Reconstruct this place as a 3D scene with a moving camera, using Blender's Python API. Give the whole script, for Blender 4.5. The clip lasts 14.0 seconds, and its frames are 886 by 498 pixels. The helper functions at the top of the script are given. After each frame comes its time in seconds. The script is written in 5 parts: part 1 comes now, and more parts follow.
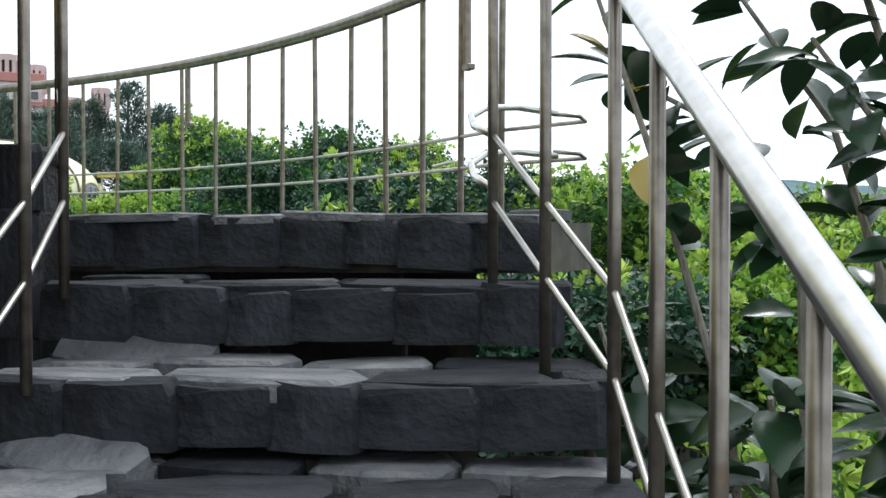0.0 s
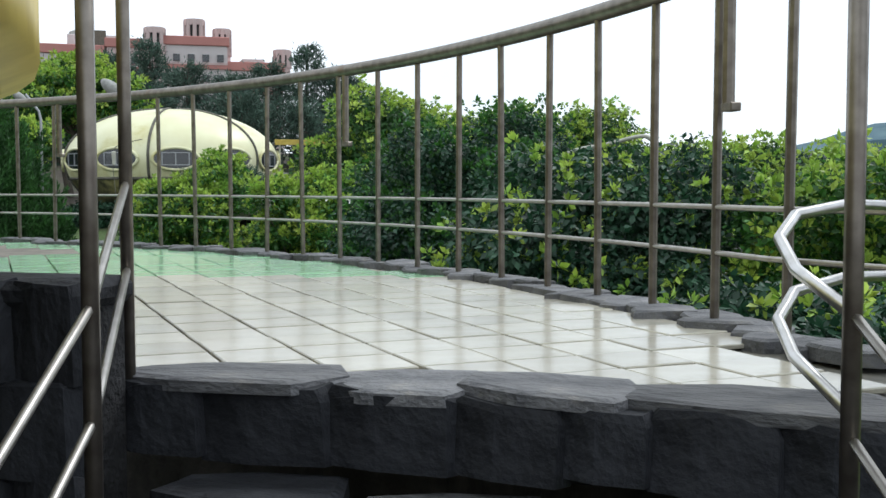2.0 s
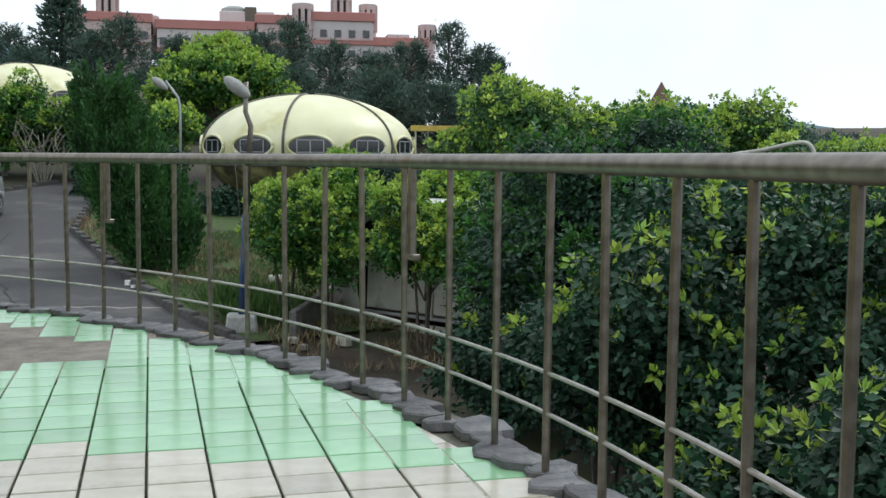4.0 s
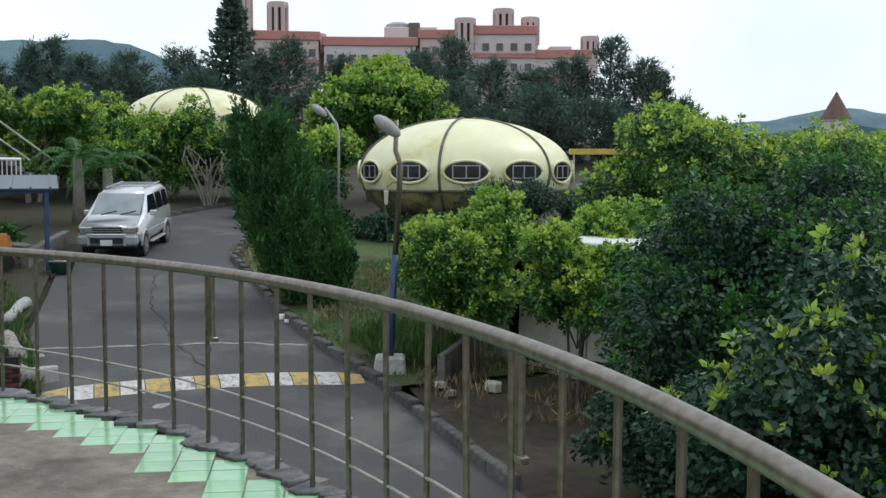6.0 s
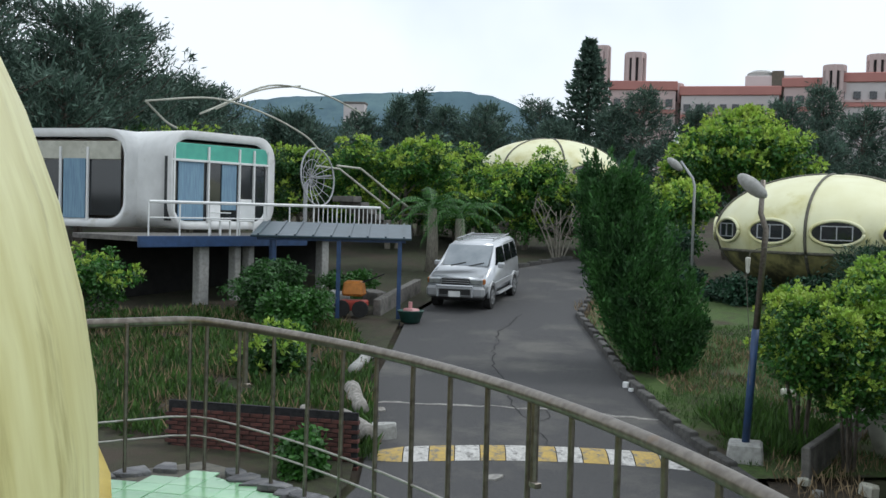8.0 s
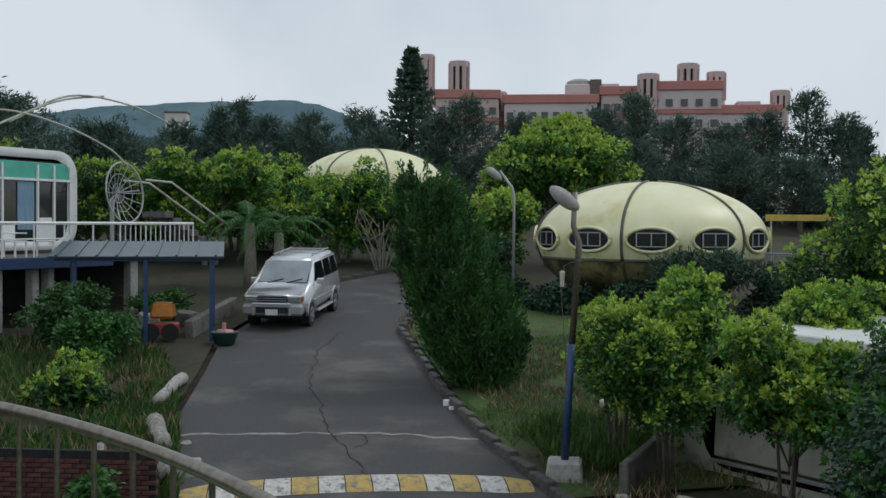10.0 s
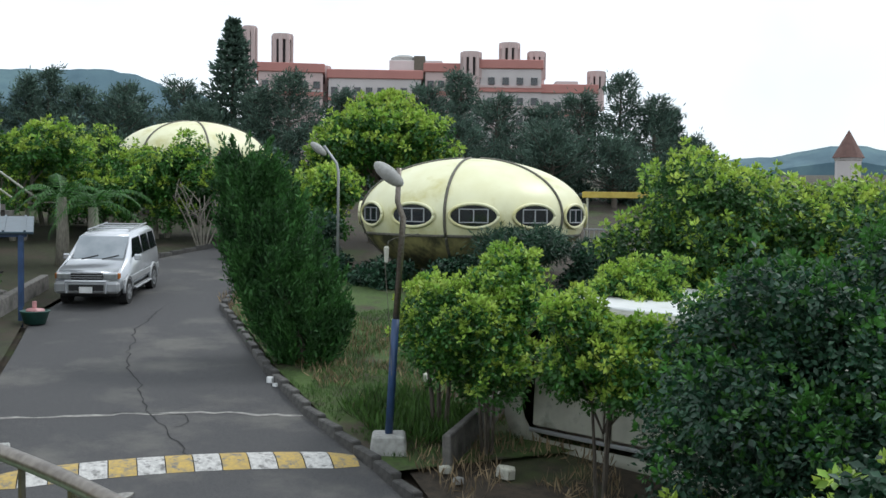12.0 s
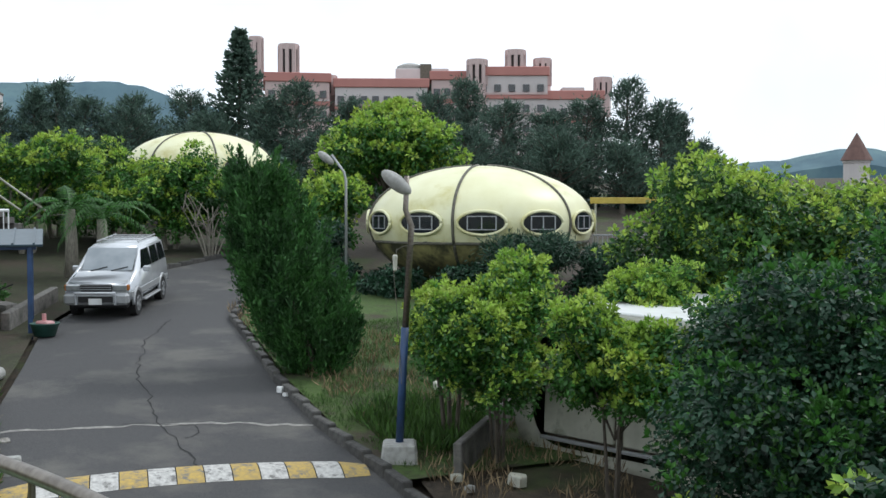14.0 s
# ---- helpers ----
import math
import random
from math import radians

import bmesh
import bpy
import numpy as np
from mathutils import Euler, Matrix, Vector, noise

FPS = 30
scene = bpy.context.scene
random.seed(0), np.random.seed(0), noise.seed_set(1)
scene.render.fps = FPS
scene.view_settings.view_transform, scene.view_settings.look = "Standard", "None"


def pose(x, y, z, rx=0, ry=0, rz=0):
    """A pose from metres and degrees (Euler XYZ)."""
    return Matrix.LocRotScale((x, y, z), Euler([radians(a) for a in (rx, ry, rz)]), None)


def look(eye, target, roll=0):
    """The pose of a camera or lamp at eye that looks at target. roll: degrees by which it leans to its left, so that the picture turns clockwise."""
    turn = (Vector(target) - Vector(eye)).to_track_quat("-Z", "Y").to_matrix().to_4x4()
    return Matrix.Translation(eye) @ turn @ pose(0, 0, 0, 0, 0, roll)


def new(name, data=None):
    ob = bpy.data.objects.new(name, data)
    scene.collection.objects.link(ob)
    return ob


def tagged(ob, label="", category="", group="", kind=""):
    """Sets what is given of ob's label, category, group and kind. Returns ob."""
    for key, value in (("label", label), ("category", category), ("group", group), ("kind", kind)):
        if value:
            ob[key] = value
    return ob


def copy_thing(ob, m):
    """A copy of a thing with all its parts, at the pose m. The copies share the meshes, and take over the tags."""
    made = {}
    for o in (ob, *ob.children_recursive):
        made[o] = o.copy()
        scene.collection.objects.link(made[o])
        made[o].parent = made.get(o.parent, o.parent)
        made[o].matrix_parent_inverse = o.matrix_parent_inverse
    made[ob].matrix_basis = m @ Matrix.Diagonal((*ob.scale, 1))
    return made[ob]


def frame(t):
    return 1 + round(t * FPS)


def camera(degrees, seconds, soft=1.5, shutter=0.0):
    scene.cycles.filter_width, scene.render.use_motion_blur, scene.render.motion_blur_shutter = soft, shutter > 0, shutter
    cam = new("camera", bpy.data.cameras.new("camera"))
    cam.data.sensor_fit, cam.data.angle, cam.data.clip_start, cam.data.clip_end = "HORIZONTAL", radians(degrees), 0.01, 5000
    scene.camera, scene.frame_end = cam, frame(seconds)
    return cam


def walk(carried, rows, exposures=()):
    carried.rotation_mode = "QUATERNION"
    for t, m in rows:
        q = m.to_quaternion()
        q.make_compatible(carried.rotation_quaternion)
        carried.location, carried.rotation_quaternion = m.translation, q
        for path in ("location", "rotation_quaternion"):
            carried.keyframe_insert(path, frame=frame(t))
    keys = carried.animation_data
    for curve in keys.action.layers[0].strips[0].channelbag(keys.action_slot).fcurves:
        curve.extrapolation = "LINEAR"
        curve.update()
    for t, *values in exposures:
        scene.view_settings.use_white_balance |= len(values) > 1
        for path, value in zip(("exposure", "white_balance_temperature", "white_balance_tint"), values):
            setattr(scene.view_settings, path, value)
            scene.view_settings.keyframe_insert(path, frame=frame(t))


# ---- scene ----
cam = camera(44.5, 14.0, soft=1.5)
PATH = [
    (0, (0.64, 0.141, -0.038), (0.426, 2.129, -0.074), -0.0),
    (0.5, (0.562, 0.413, -0.017), (0.338, 2.398, -0.109), -0.7),
    (1, (0.472, 0.727, 0.081), (0.008, 2.668, -0.044), 1.3),
    (1.5, (0.408, 0.984, 0.21), (-0.213, 2.885, 0.157), -0.5),
    (2, (0.339, 1.28, 0.355), (-0.189, 3.205, 0.238), -0.1),
    (2.4, (0.328, 1.571, 0.467), (-0.279, 3.475, 0.377), 0.7),
    (4.8, (0.119, 2.719, 1.103), (-0.684, 4.54, 0.906), 0.6),
    (5, (0.139, 2.754, 1.154), (-0.686, 4.57, 1.013), 1.2),
    (5.5, (0.04, 3.06, 1.262), (-0.953, 4.789, 1.107), 0.8),
    (6, (0.023, 3.197, 1.395), (-1.018, 4.898, 1.244), 0.1),
    (6.5, (-0.098, 3.495, 1.479), (-1.268, 5.113, 1.353), 0.5),
    (7, (-0.299, 3.827, 1.607), (-1.663, 5.278, 1.418), -0.4),
    (7.5, (-0.616, 4.141, 1.604), (-2.078, 5.499, 1.471), 1.4),
    (7.7, (-0.705, 4.142, 1.574), (-2.236, 5.427, 1.493), 1.5),
    (9.8, (-1.167, 5.008, 1.729), (-2.549, 6.454, 1.735), 0.2),
    (10, (-1.175, 5.018, 1.728), (-2.484, 6.528, 1.678), 0.4),
    (10.5, (-1.155, 4.998, 1.729), (-2.306, 6.632, 1.644), 0.3),
    (11, (-1.167, 5.011, 1.729), (-2.186, 6.729, 1.635), 1.1),
    (11.5, (-1.154, 4.997, 1.729), (-2.17, 6.717, 1.631), 1.0),
    (12, (-1.174, 5.02, 1.728), (-2.222, 6.721, 1.636), 0.7),
    (12.5, (-1.222, 5.07, 1.724), (-2.309, 6.747, 1.644), -0.1),
    (13, (-1.212, 5.059, 1.725), (-2.305, 6.733, 1.658), -0.2),
    (13.5, (-1.213, 5.061, 1.725), (-2.305, 6.735, 1.653), -0.3),
    (14, (-1.192, 5.039, 1.727), (-2.253, 6.732, 1.649), 0.0),
]
walk(cam, [(t, look(eye, target, roll)) for t, eye, target, roll in PATH],
     exposures=[(t, e - 0.28, 6150, 10) for t, e in ((0.0, 0.45), (0.5, -0.05), (1.2, -0.02), (2.5, 0.1), (5.0, -0.15), (6.5, -0.12), (7.0, -0.3), (7.5, -0.1), (9.7, -0.75), (10.2, -0.7), (10.8, -0.02), (14.0, 0.02))])

# ---- sky and sun ----
SUN_EL, SUN_AZ = 52.0, 25.0
world = bpy.data.worlds.new("sky")
scene.world = world
world.use_nodes = True
wn, wl = world.node_tree.nodes, world.node_tree.links
wn.clear()
sky = wn.new("ShaderNodeTexSky")
sky.sky_type, sky.sun_disc = "NISHITA", False
sky.sun_elevation, sky.sun_rotation = radians(SUN_EL), radians(SUN_AZ)
sky_bg = wn.new("ShaderNodeBackground")
sky_bg.inputs["Strength"].default_value = 0.13
wl.new(sky.outputs[0], sky_bg.inputs[0])
cloud_bg = wn.new("ShaderNodeBackground")
cloud_bg.inputs["Color"].default_value = (0.92, 0.97, 1.0, 1)
cloud_bg.inputs["Strength"].default_value = 1.5
wtc = wn.new("ShaderNodeTexCoord")
wnoise = wn.new("ShaderNodeTexNoise")
wnoise.inputs["Scale"].default_value, wnoise.inputs["Detail"].default_value = 2.2, 5
wramp = wn.new("ShaderNodeValToRGB")
wramp.color_ramp.elements[0].position, wramp.color_ramp.elements[1].position = 0.30, 0.52
wramp.color_ramp.elements[0].color = (0.62, 0.62, 0.62, 1)
wmix = wn.new("ShaderNodeMixShader")
wout = wn.new("ShaderNodeOutputWorld")
wl.new(wtc.outputs["Generated"], wnoise.inputs["Vector"])
wl.new(wnoise.outputs[0], wramp.inputs[0])
wl.new(wramp.outputs[0], wmix.inputs[0])
wl.new(sky_bg.outputs[0], wmix.inputs[1])
wl.new(cloud_bg.outputs[0], wmix.inputs[2])
wl.new(wmix.outputs[0], wout.inputs[0])
sun_data = bpy.data.lights.new("sun", "SUN")
sun_data.energy, sun_data.angle, sun_data.color = 1.4, radians(12), (1.0, 0.98, 0.93)
sun = new("sun", sun_data)
sa, se = radians(SUN_AZ), radians(SUN_EL)
sun.matrix_world = look((0, 0, 60), (-60 * math.sin(sa) * math.cos(se), -60 * math.cos(sa) * math.cos(se), 60 - 60 * math.sin(se)))


# ---- materials ----
def mat(name, c1, c2=None, scale=8.0, rough=0.7, metal=0.0, bump=0.0, bscale=60.0, c3=None, s3=1.2, f3=0.5, vary=0.0, island=0.0,
        stretch=(1, 1, 1), trans=0.0, spec=0.5):
    """Two-scale noise colour (c1-c2 grain, c3 stains), relief, and variation per object or per loose piece."""
    m = bpy.data.materials.new(name)
    m.use_nodes = True
    n, l = m.node_tree.nodes, m.node_tree.links
    b = n["Principled BSDF"]
    b.inputs["Roughness"].default_value, b.inputs["Metallic"].default_value = rough, metal
    b.inputs["Specular IOR Level"].default_value = spec
    c2 = c2 or tuple(v * 0.75 for v in c1)
    tc = n.new("ShaderNodeTexCoord")
    mp = n.new("ShaderNodeMapping")
    mp.inputs["Scale"].default_value = stretch
    l.new(tc.outputs["Object"], mp.inputs[0])
    t1 = n.new("ShaderNodeTexNoise")
    t1.inputs["Scale"].default_value, t1.inputs["Detail"].default_value = scale, 6
    l.new(mp.outputs[0], t1.inputs["Vector"])
    r1 = n.new("ShaderNodeValToRGB")
    r1.color_ramp.elements[0].position, r1.color_ramp.elements[1].position = 0.35, 0.65
    r1.color_ramp.elements[0].color, r1.color_ramp.elements[1].color = (*c2, 1), (*c1, 1)
    l.new(t1.outputs[0], r1.inputs[0])
    col = r1.outputs[0]
    if c3:
        t3 = n.new("ShaderNodeTexNoise")
        t3.inputs["Scale"].default_value, t3.inputs["Detail"].default_value = s3, 8
        t3.inputs["Roughness"].default_value = 0.65
        l.new(mp.outputs[0], t3.inputs["Vector"])
        r3 = n.new("ShaderNodeValToRGB")
        r3.color_ramp.elements[0].position, r3.color_ramp.elements[1].position = f3, f3 + 0.14
        l.new(t3.outputs[0], r3.inputs[0])
        mx = n.new("ShaderNodeMix")
        mx.data_type = "RGBA"
        l.new(r3.outputs[0], mx.inputs["Factor"])
        l.new(col, mx.inputs["A"])
        mx.inputs["B"].default_value = (*c3, 1)
        col = mx.outputs["Result"]
    if vary or island:
        h = n.new("ShaderNodeHueSaturation")
        mr = n.new("ShaderNodeMapRange")
        k = vary or island
        mr.inputs["To Min"].default_value, mr.inputs["To Max"].default_value = 1 - k, 1 + k
        src = n.new("ShaderNodeObjectInfo").outputs["Random"] if vary else n.new("ShaderNodeNewGeometry").outputs["Random Per Island"]
        l.new(src, mr.inputs["Value"])
        l.new(mr.outputs[0], h.inputs["Value"])
        l.new(col, h.inputs["Color"])
        col = h.outputs[0]
    l.new(col, b.inputs["Base Color"])
    if bump:
        t2 = n.new("ShaderNodeTexNoise")
        t2.inputs["Scale"].default_value, t2.inputs["Detail"].default_value = bscale, 6
        l.new(mp.outputs[0], t2.inputs["Vector"])
        bp = n.new("ShaderNodeBump")
        bp.inputs["Strength"].default_value, bp.inputs["Distance"].default_value = bump, 0.02
        l.new(t2.outputs[0], bp.inputs["Height"])
        l.new(bp.outputs[0], b.inputs["Normal"])
    if trans:
        td = n.new("ShaderNodeBsdfTranslucent")
        l.new(col, td.inputs["Color"])
        ms = n.new("ShaderNodeMixShader")
        ms.inputs[0].default_value = trans
        l.new(b.outputs[0], ms.inputs[1])
        l.new(td.outputs[0], ms.inputs[2])
        l.new(ms.outputs[0], n["Material Output"].inputs["Surface"])
    return m


M = dict(
    asphalt=mat("asphalt", (0.074, 0.072, 0.072), (0.052, 0.052, 0.054), 30, 0.85, bump=0.4, bscale=180, c3=(0.12, 0.115, 0.105), s3=0.35, f3=0.52),
    soil=mat("soil", (0.06, 0.045, 0.03), (0.03, 0.024, 0.016), 5, 0.95, bump=0.8, bscale=30, c3=(0.05, 0.07, 0.02), s3=0.4, f3=0.5),
    lawn=mat("lawn", (0.075, 0.125, 0.028), (0.045, 0.08, 0.018), 9, 0.95, bump=0.8, bscale=60, c3=(0.055, 0.044, 0.028), s3=0.7, f3=0.47),
    concrete=mat("concrete", (0.42, 0.42, 0.40), (0.30, 0.30, 0.28), 12, 0.85, bump=0.3, c3=(0.2, 0.2, 0.18), s3=3, f3=0.58),
    old_concrete=mat("old_concrete", (0.2, 0.19, 0.17), (0.11, 0.105, 0.1), 8, 0.9, bump=0.5, bscale=40, c3=(0.07, 0.07, 0.06), s3=2, f3=0.52),
    kerb_dark=mat("kerb_concrete", (0.10, 0.097, 0.09), (0.055, 0.053, 0.05), 9, 0.9, bump=0.6, bscale=40, vary=0.3),
    screed=mat("screed", (0.26, 0.23, 0.19), (0.17, 0.15, 0.125), 9, 0.8, bump=0.4, bscale=50, c3=(0.10, 0.085, 0.07), s3=1.5, f3=0.5),
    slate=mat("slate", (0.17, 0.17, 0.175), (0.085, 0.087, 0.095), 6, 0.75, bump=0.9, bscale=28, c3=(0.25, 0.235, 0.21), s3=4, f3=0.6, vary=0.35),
    # copy of slate with the backlit stairs' shade put into the colour
    slate_shaded=mat("slate_shaded", (0.030, 0.032, 0.038), (0.011, 0.012, 0.015), 7, 0.8, bump=1.0, bscale=22, c3=(0.12, 0.115, 0.105), s3=5, f3=0.64, vary=0.28, spec=0.3),
    bank_soil=mat("weedy_soil", (0.042, 0.05, 0.02), (0.028, 0.026, 0.014), 5, 0.95, bump=0.8, bscale=40, c3=(0.05, 0.038, 0.025), s3=0.6, f3=0.48),
    # mortar, darkened together with the shaded slate
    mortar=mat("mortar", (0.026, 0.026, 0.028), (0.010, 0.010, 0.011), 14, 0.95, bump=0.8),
    # rust-spotted steel, its base darkened to paint the backlit look of the posts
    steel=mat("steel", (0.24, 0.215, 0.185), (0.15, 0.13, 0.11), 25, 0.38, 0.8, c3=(0.2, 0.14, 0.09), s3=7, f3=0.62),
    steel_mid=mat("steel_mid", (0.44, 0.42, 0.39), (0.33, 0.31, 0.28), 25, 0.35, 0.85),
    steel_bright=mat("steel_bright", (0.62, 0.61, 0.6), (0.5, 0.49, 0.47), 25, 0.28, 0.9),
    tile_green=mat("tile_green", (0.31, 0.57, 0.33), (0.25, 0.49, 0.28), 5, 0.16, c3=(0.22, 0.36, 0.23), s3=2.5, f3=0.6, vary=0.10),
    tile_cream=mat("tile_cream", (0.58, 0.55, 0.46), (0.47, 0.44, 0.36), 5, 0.18, c3=(0.36, 0.34, 0.27), s3=1.6, f3=0.52, vary=0.12),
    grout=mat("grout", (0.16, 0.15, 0.12), (0.08, 0.08, 0.07), 12, 0.9),
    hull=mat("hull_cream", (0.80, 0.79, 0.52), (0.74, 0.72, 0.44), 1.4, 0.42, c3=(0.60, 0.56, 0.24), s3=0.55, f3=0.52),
    # stained cream, darkened further by painting in the shade below the pod
    hull_low=mat("hull_underside_shade", (0.40, 0.36, 0.15), (0.27, 0.25, 0.11), 5, 0.6, c3=(0.07, 0.07, 0.04), s3=1.2, f3=0.44, stretch=(1, 1, 0.4)),
    hull_near=mat("hull_mossy", (0.56, 0.53, 0.30), (0.34, 0.36, 0.19), 9, 0.6, c3=(0.12, 0.14, 0.07), s3=14, f3=0.56, bump=0.8, bscale=24, stretch=(1, 1, 3)),
    hull_band=mat("hull_band", (0.70, 0.68, 0.36), (0.58, 0.54, 0.24), 5, 0.45, c3=(0.36, 0.32, 0.12), s3=2.2, f3=0.56, stretch=(2, 2, 0.4)),
    ochre=mat("ochre", (0.52, 0.40, 0.08), (0.42, 0.31, 0.05), 6, 0.5),
    seam=mat("seam", (0.15, 0.14, 0.11), (0.08, 0.08, 0.06), 9, 0.7),
    white=mat("white_paint", (0.80, 0.81, 0.80), (0.72, 0.73, 0.72), 3, 0.4, c3=(0.55, 0.54, 0.48), s3=1.3, f3=0.62),
    off_white=mat("off_white", (0.55, 0.55, 0.47), (0.42, 0.42, 0.35), 3, 0.55, c3=(0.24, 0.24, 0.19), s3=1.5, f3=0.55),
    blue=mat("blue_paint", (0.03, 0.07, 0.17), (0.02, 0.05, 0.12), 6, 0.45, c3=(0.10, 0.09, 0.08), s3=4, f3=0.64),
    teal=mat("teal_panel", (0.10, 0.48, 0.36), (0.08, 0.40, 0.31), 3, 0.35),
    curtain=mat("curtain", (0.22, 0.36, 0.46), (0.15, 0.25, 0.36), 3, 0.8, stretch=(9, 9, 0.6)),
    tan=mat("tan_board", (0.32, 0.27, 0.22), (0.24, 0.2, 0.17), 3, 0.7),
    # near-black paint for shade under the deck and in tower gaps
    dark=mat("shade_black", (0.018, 0.018, 0.018), (0.01, 0.01, 0.01), 4, 0.8),
    glass=mat("dark_glass", (0.02, 0.025, 0.028), (0.014, 0.017, 0.02), 2, 0.06, spec=0.8),
    sheet=mat("roof_sheet", (0.06, 0.095, 0.12), (0.04, 0.065, 0.085), 4, 0.35, 0.3),
    car=mat("silver_paint", (0.62, 0.64, 0.66), (0.58, 0.60, 0.62), 3, 0.25, 0.45),
    car_low=mat("grey_cladding", (0.40, 0.41, 0.42), (0.36, 0.37, 0.38), 4, 0.4, 0.3),
    black=mat("black_plastic", (0.02, 0.02, 0.021), (0.014, 0.014, 0.014), 8, 0.5),
    rubber=mat("tyre", (0.022, 0.022, 0.022), (0.014, 0.014, 0.014), 20, 0.85),
    # light grey base paints the sky's reflection onto the windscreen
    windscreen=mat("windscreen_reflection", (0.30, 0.33, 0.35), (0.22, 0.25, 0.27), 2, 0.08, 0.3, spec=0.8),
    lens=mat("headlight_glass", (0.55, 0.57, 0.58), (0.4, 0.42, 0.43), 12, 0.1, 0.5),
    amber=mat("amber_lens", (0.5, 0.18, 0.05), None, 8, 0.2),
    red=mat("red_plastic", (0.42, 0.06, 0.04), None, 8, 0.45),
    pink=mat("pink_plastic", (0.6, 0.3, 0.3), None, 8, 0.5),
    orange=mat("orange_paint", (0.55, 0.20, 0.03), None, 8, 0.5),
    basin=mat("green_plastic", (0.03, 0.10, 0.08), None, 8, 0.4),
    yellow=mat("yellow_road_paint", (0.52, 0.36, 0.09), (0.38, 0.28, 0.11), 16, 0.8, c3=(0.17, 0.165, 0.15), s3=7, f3=0.50),
    road_white=mat("white_road_paint", (0.58, 0.57, 0.54), (0.42, 0.41, 0.39), 16, 0.8, c3=(0.18, 0.175, 0.165), s3=7, f3=0.50),
    patch=mat("pale_patch", (0.33, 0.32, 0.29), (0.2, 0.19, 0.18), 9, 0.85),
    crack=mat("crack_fill", (0.02, 0.02, 0.02), None, 20, 0.9),
    brick=mat("brick", (0.12, 0.045, 0.036), (0.06, 0.03, 0.025), 12, 0.9, bump=0.5, vary=0.35),
    bark=mat("bark", (0.14, 0.12, 0.095), (0.06, 0.05, 0.04), 10, 0.95, bump=1.0, bscale=30, stretch=(3, 3, 0.5)),
    bark_pale=mat("bark_pale", (0.30, 0.28, 0.23), (0.18, 0.165, 0.135), 10, 0.9, bump=0.8, bscale=30, stretch=(3, 3, 0.6)),
    log=mat("weathered_log", (0.36, 0.34, 0.31), (0.18, 0.17, 0.15), 12, 0.9, bump=0.8, bscale=40),
    # facade and roof band colours are paled with distance haze
    pinkwall=mat("pink_facade", (0.56, 0.44, 0.42), (0.50, 0.39, 0.37), 0.15, 0.85, c3=(0.36, 0.27, 0.25), s3=0.05, f3=0.56),
    greywall=mat("grey_facade", (0.58, 0.54, 0.53), (0.52, 0.48, 0.47), 0.2, 0.85),
    redroof=mat("red_band", (0.48, 0.22, 0.19), (0.42, 0.19, 0.165), 0.2, 0.85),
    # blue shift is distance haze put into the woods' colour
    hill=mat("hill_woods_haze", (0.10, 0.17, 0.20), (0.07, 0.125, 0.155), 0.06, 1.0, c3=(0.13, 0.21, 0.22), s3=0.02, f3=0.52),
    spire=mat("spire_tiles", (0.16, 0.09, 0.075), None, 2, 0.8),
    # foliage
    leaf=mat("leaf", (0.042, 0.125, 0.026), (0.026, 0.085, 0.018), 1.5, 0.5, island=0.45, trans=0.3),
    shoot=mat("young_leaf", (0.44, 0.56, 0.09), (0.20, 0.38, 0.05), 1.5, 0.5, island=0.4, trans=0.3),
    leaf_mid=mat("leaf_mid", (0.055, 0.18, 0.026), (0.034, 0.115, 0.018), 1.2, 0.5, island=0.45, trans=0.3),
    leaf_blue=mat("leaf_blue", (0.028, 0.088, 0.042), (0.015, 0.05, 0.027), 1.2, 0.5, island=0.5, trans=0.25),
    # skyline needles, lightened grey-green with the haze of distance in the colour
    leaf_dark=mat("needle_hazed", (0.09, 0.15, 0.11), (0.052, 0.094, 0.07), 0.8, 0.7, island=0.5, trans=0.2),
    cypress=mat("cypress", (0.05, 0.155, 0.03), (0.022, 0.075, 0.018), 1.5, 0.7, island=0.5, trans=0.2),
    ficus=mat("ficus", (0.03, 0.075, 0.03), (0.02, 0.05, 0.022), 3, 0.25, island=0.45, trans=0.15),
    ficus_yellow=mat("ficus_yellow", (0.35, 0.26, 0.03), None, 3, 0.35),
    grass=mat("grass_blades", (0.065, 0.14, 0.025), (0.04, 0.09, 0.018), 2, 0.7, island=0.5, trans=0.25),
    straw=mat("dry_straw", (0.28, 0.21, 0.12), (0.17, 0.125, 0.07), 3, 0.9, island=0.4),
)


# ---- building helpers ----
def mesh_ob(name, data, material, parent=None, label=""):
    ob = new(name, data)
    if material is not None and not data.materials:
        data.materials.append(material)
    if parent is not None:
        ob.parent = parent
    if label:
        ob["label"] = label
    return ob


def part(name, bm, material, parent=None, label="", smooth=False):
    me = bpy.data.meshes.new(name)
    bmesh.ops.recalc_face_normals(bm, faces=bm.faces)
    if smooth:
        for fc in bm.faces:
            fc.smooth = True
    bm.to_mesh(me)
    bm.free()
    return mesh_ob(name, me, material, parent, label)


def thing(name, label, category, m=None, group="", kind=""):
    ob = new(name)
    if m is not None:
        ob.matrix_world = m
    return tagged(ob, label, category, group, kind)


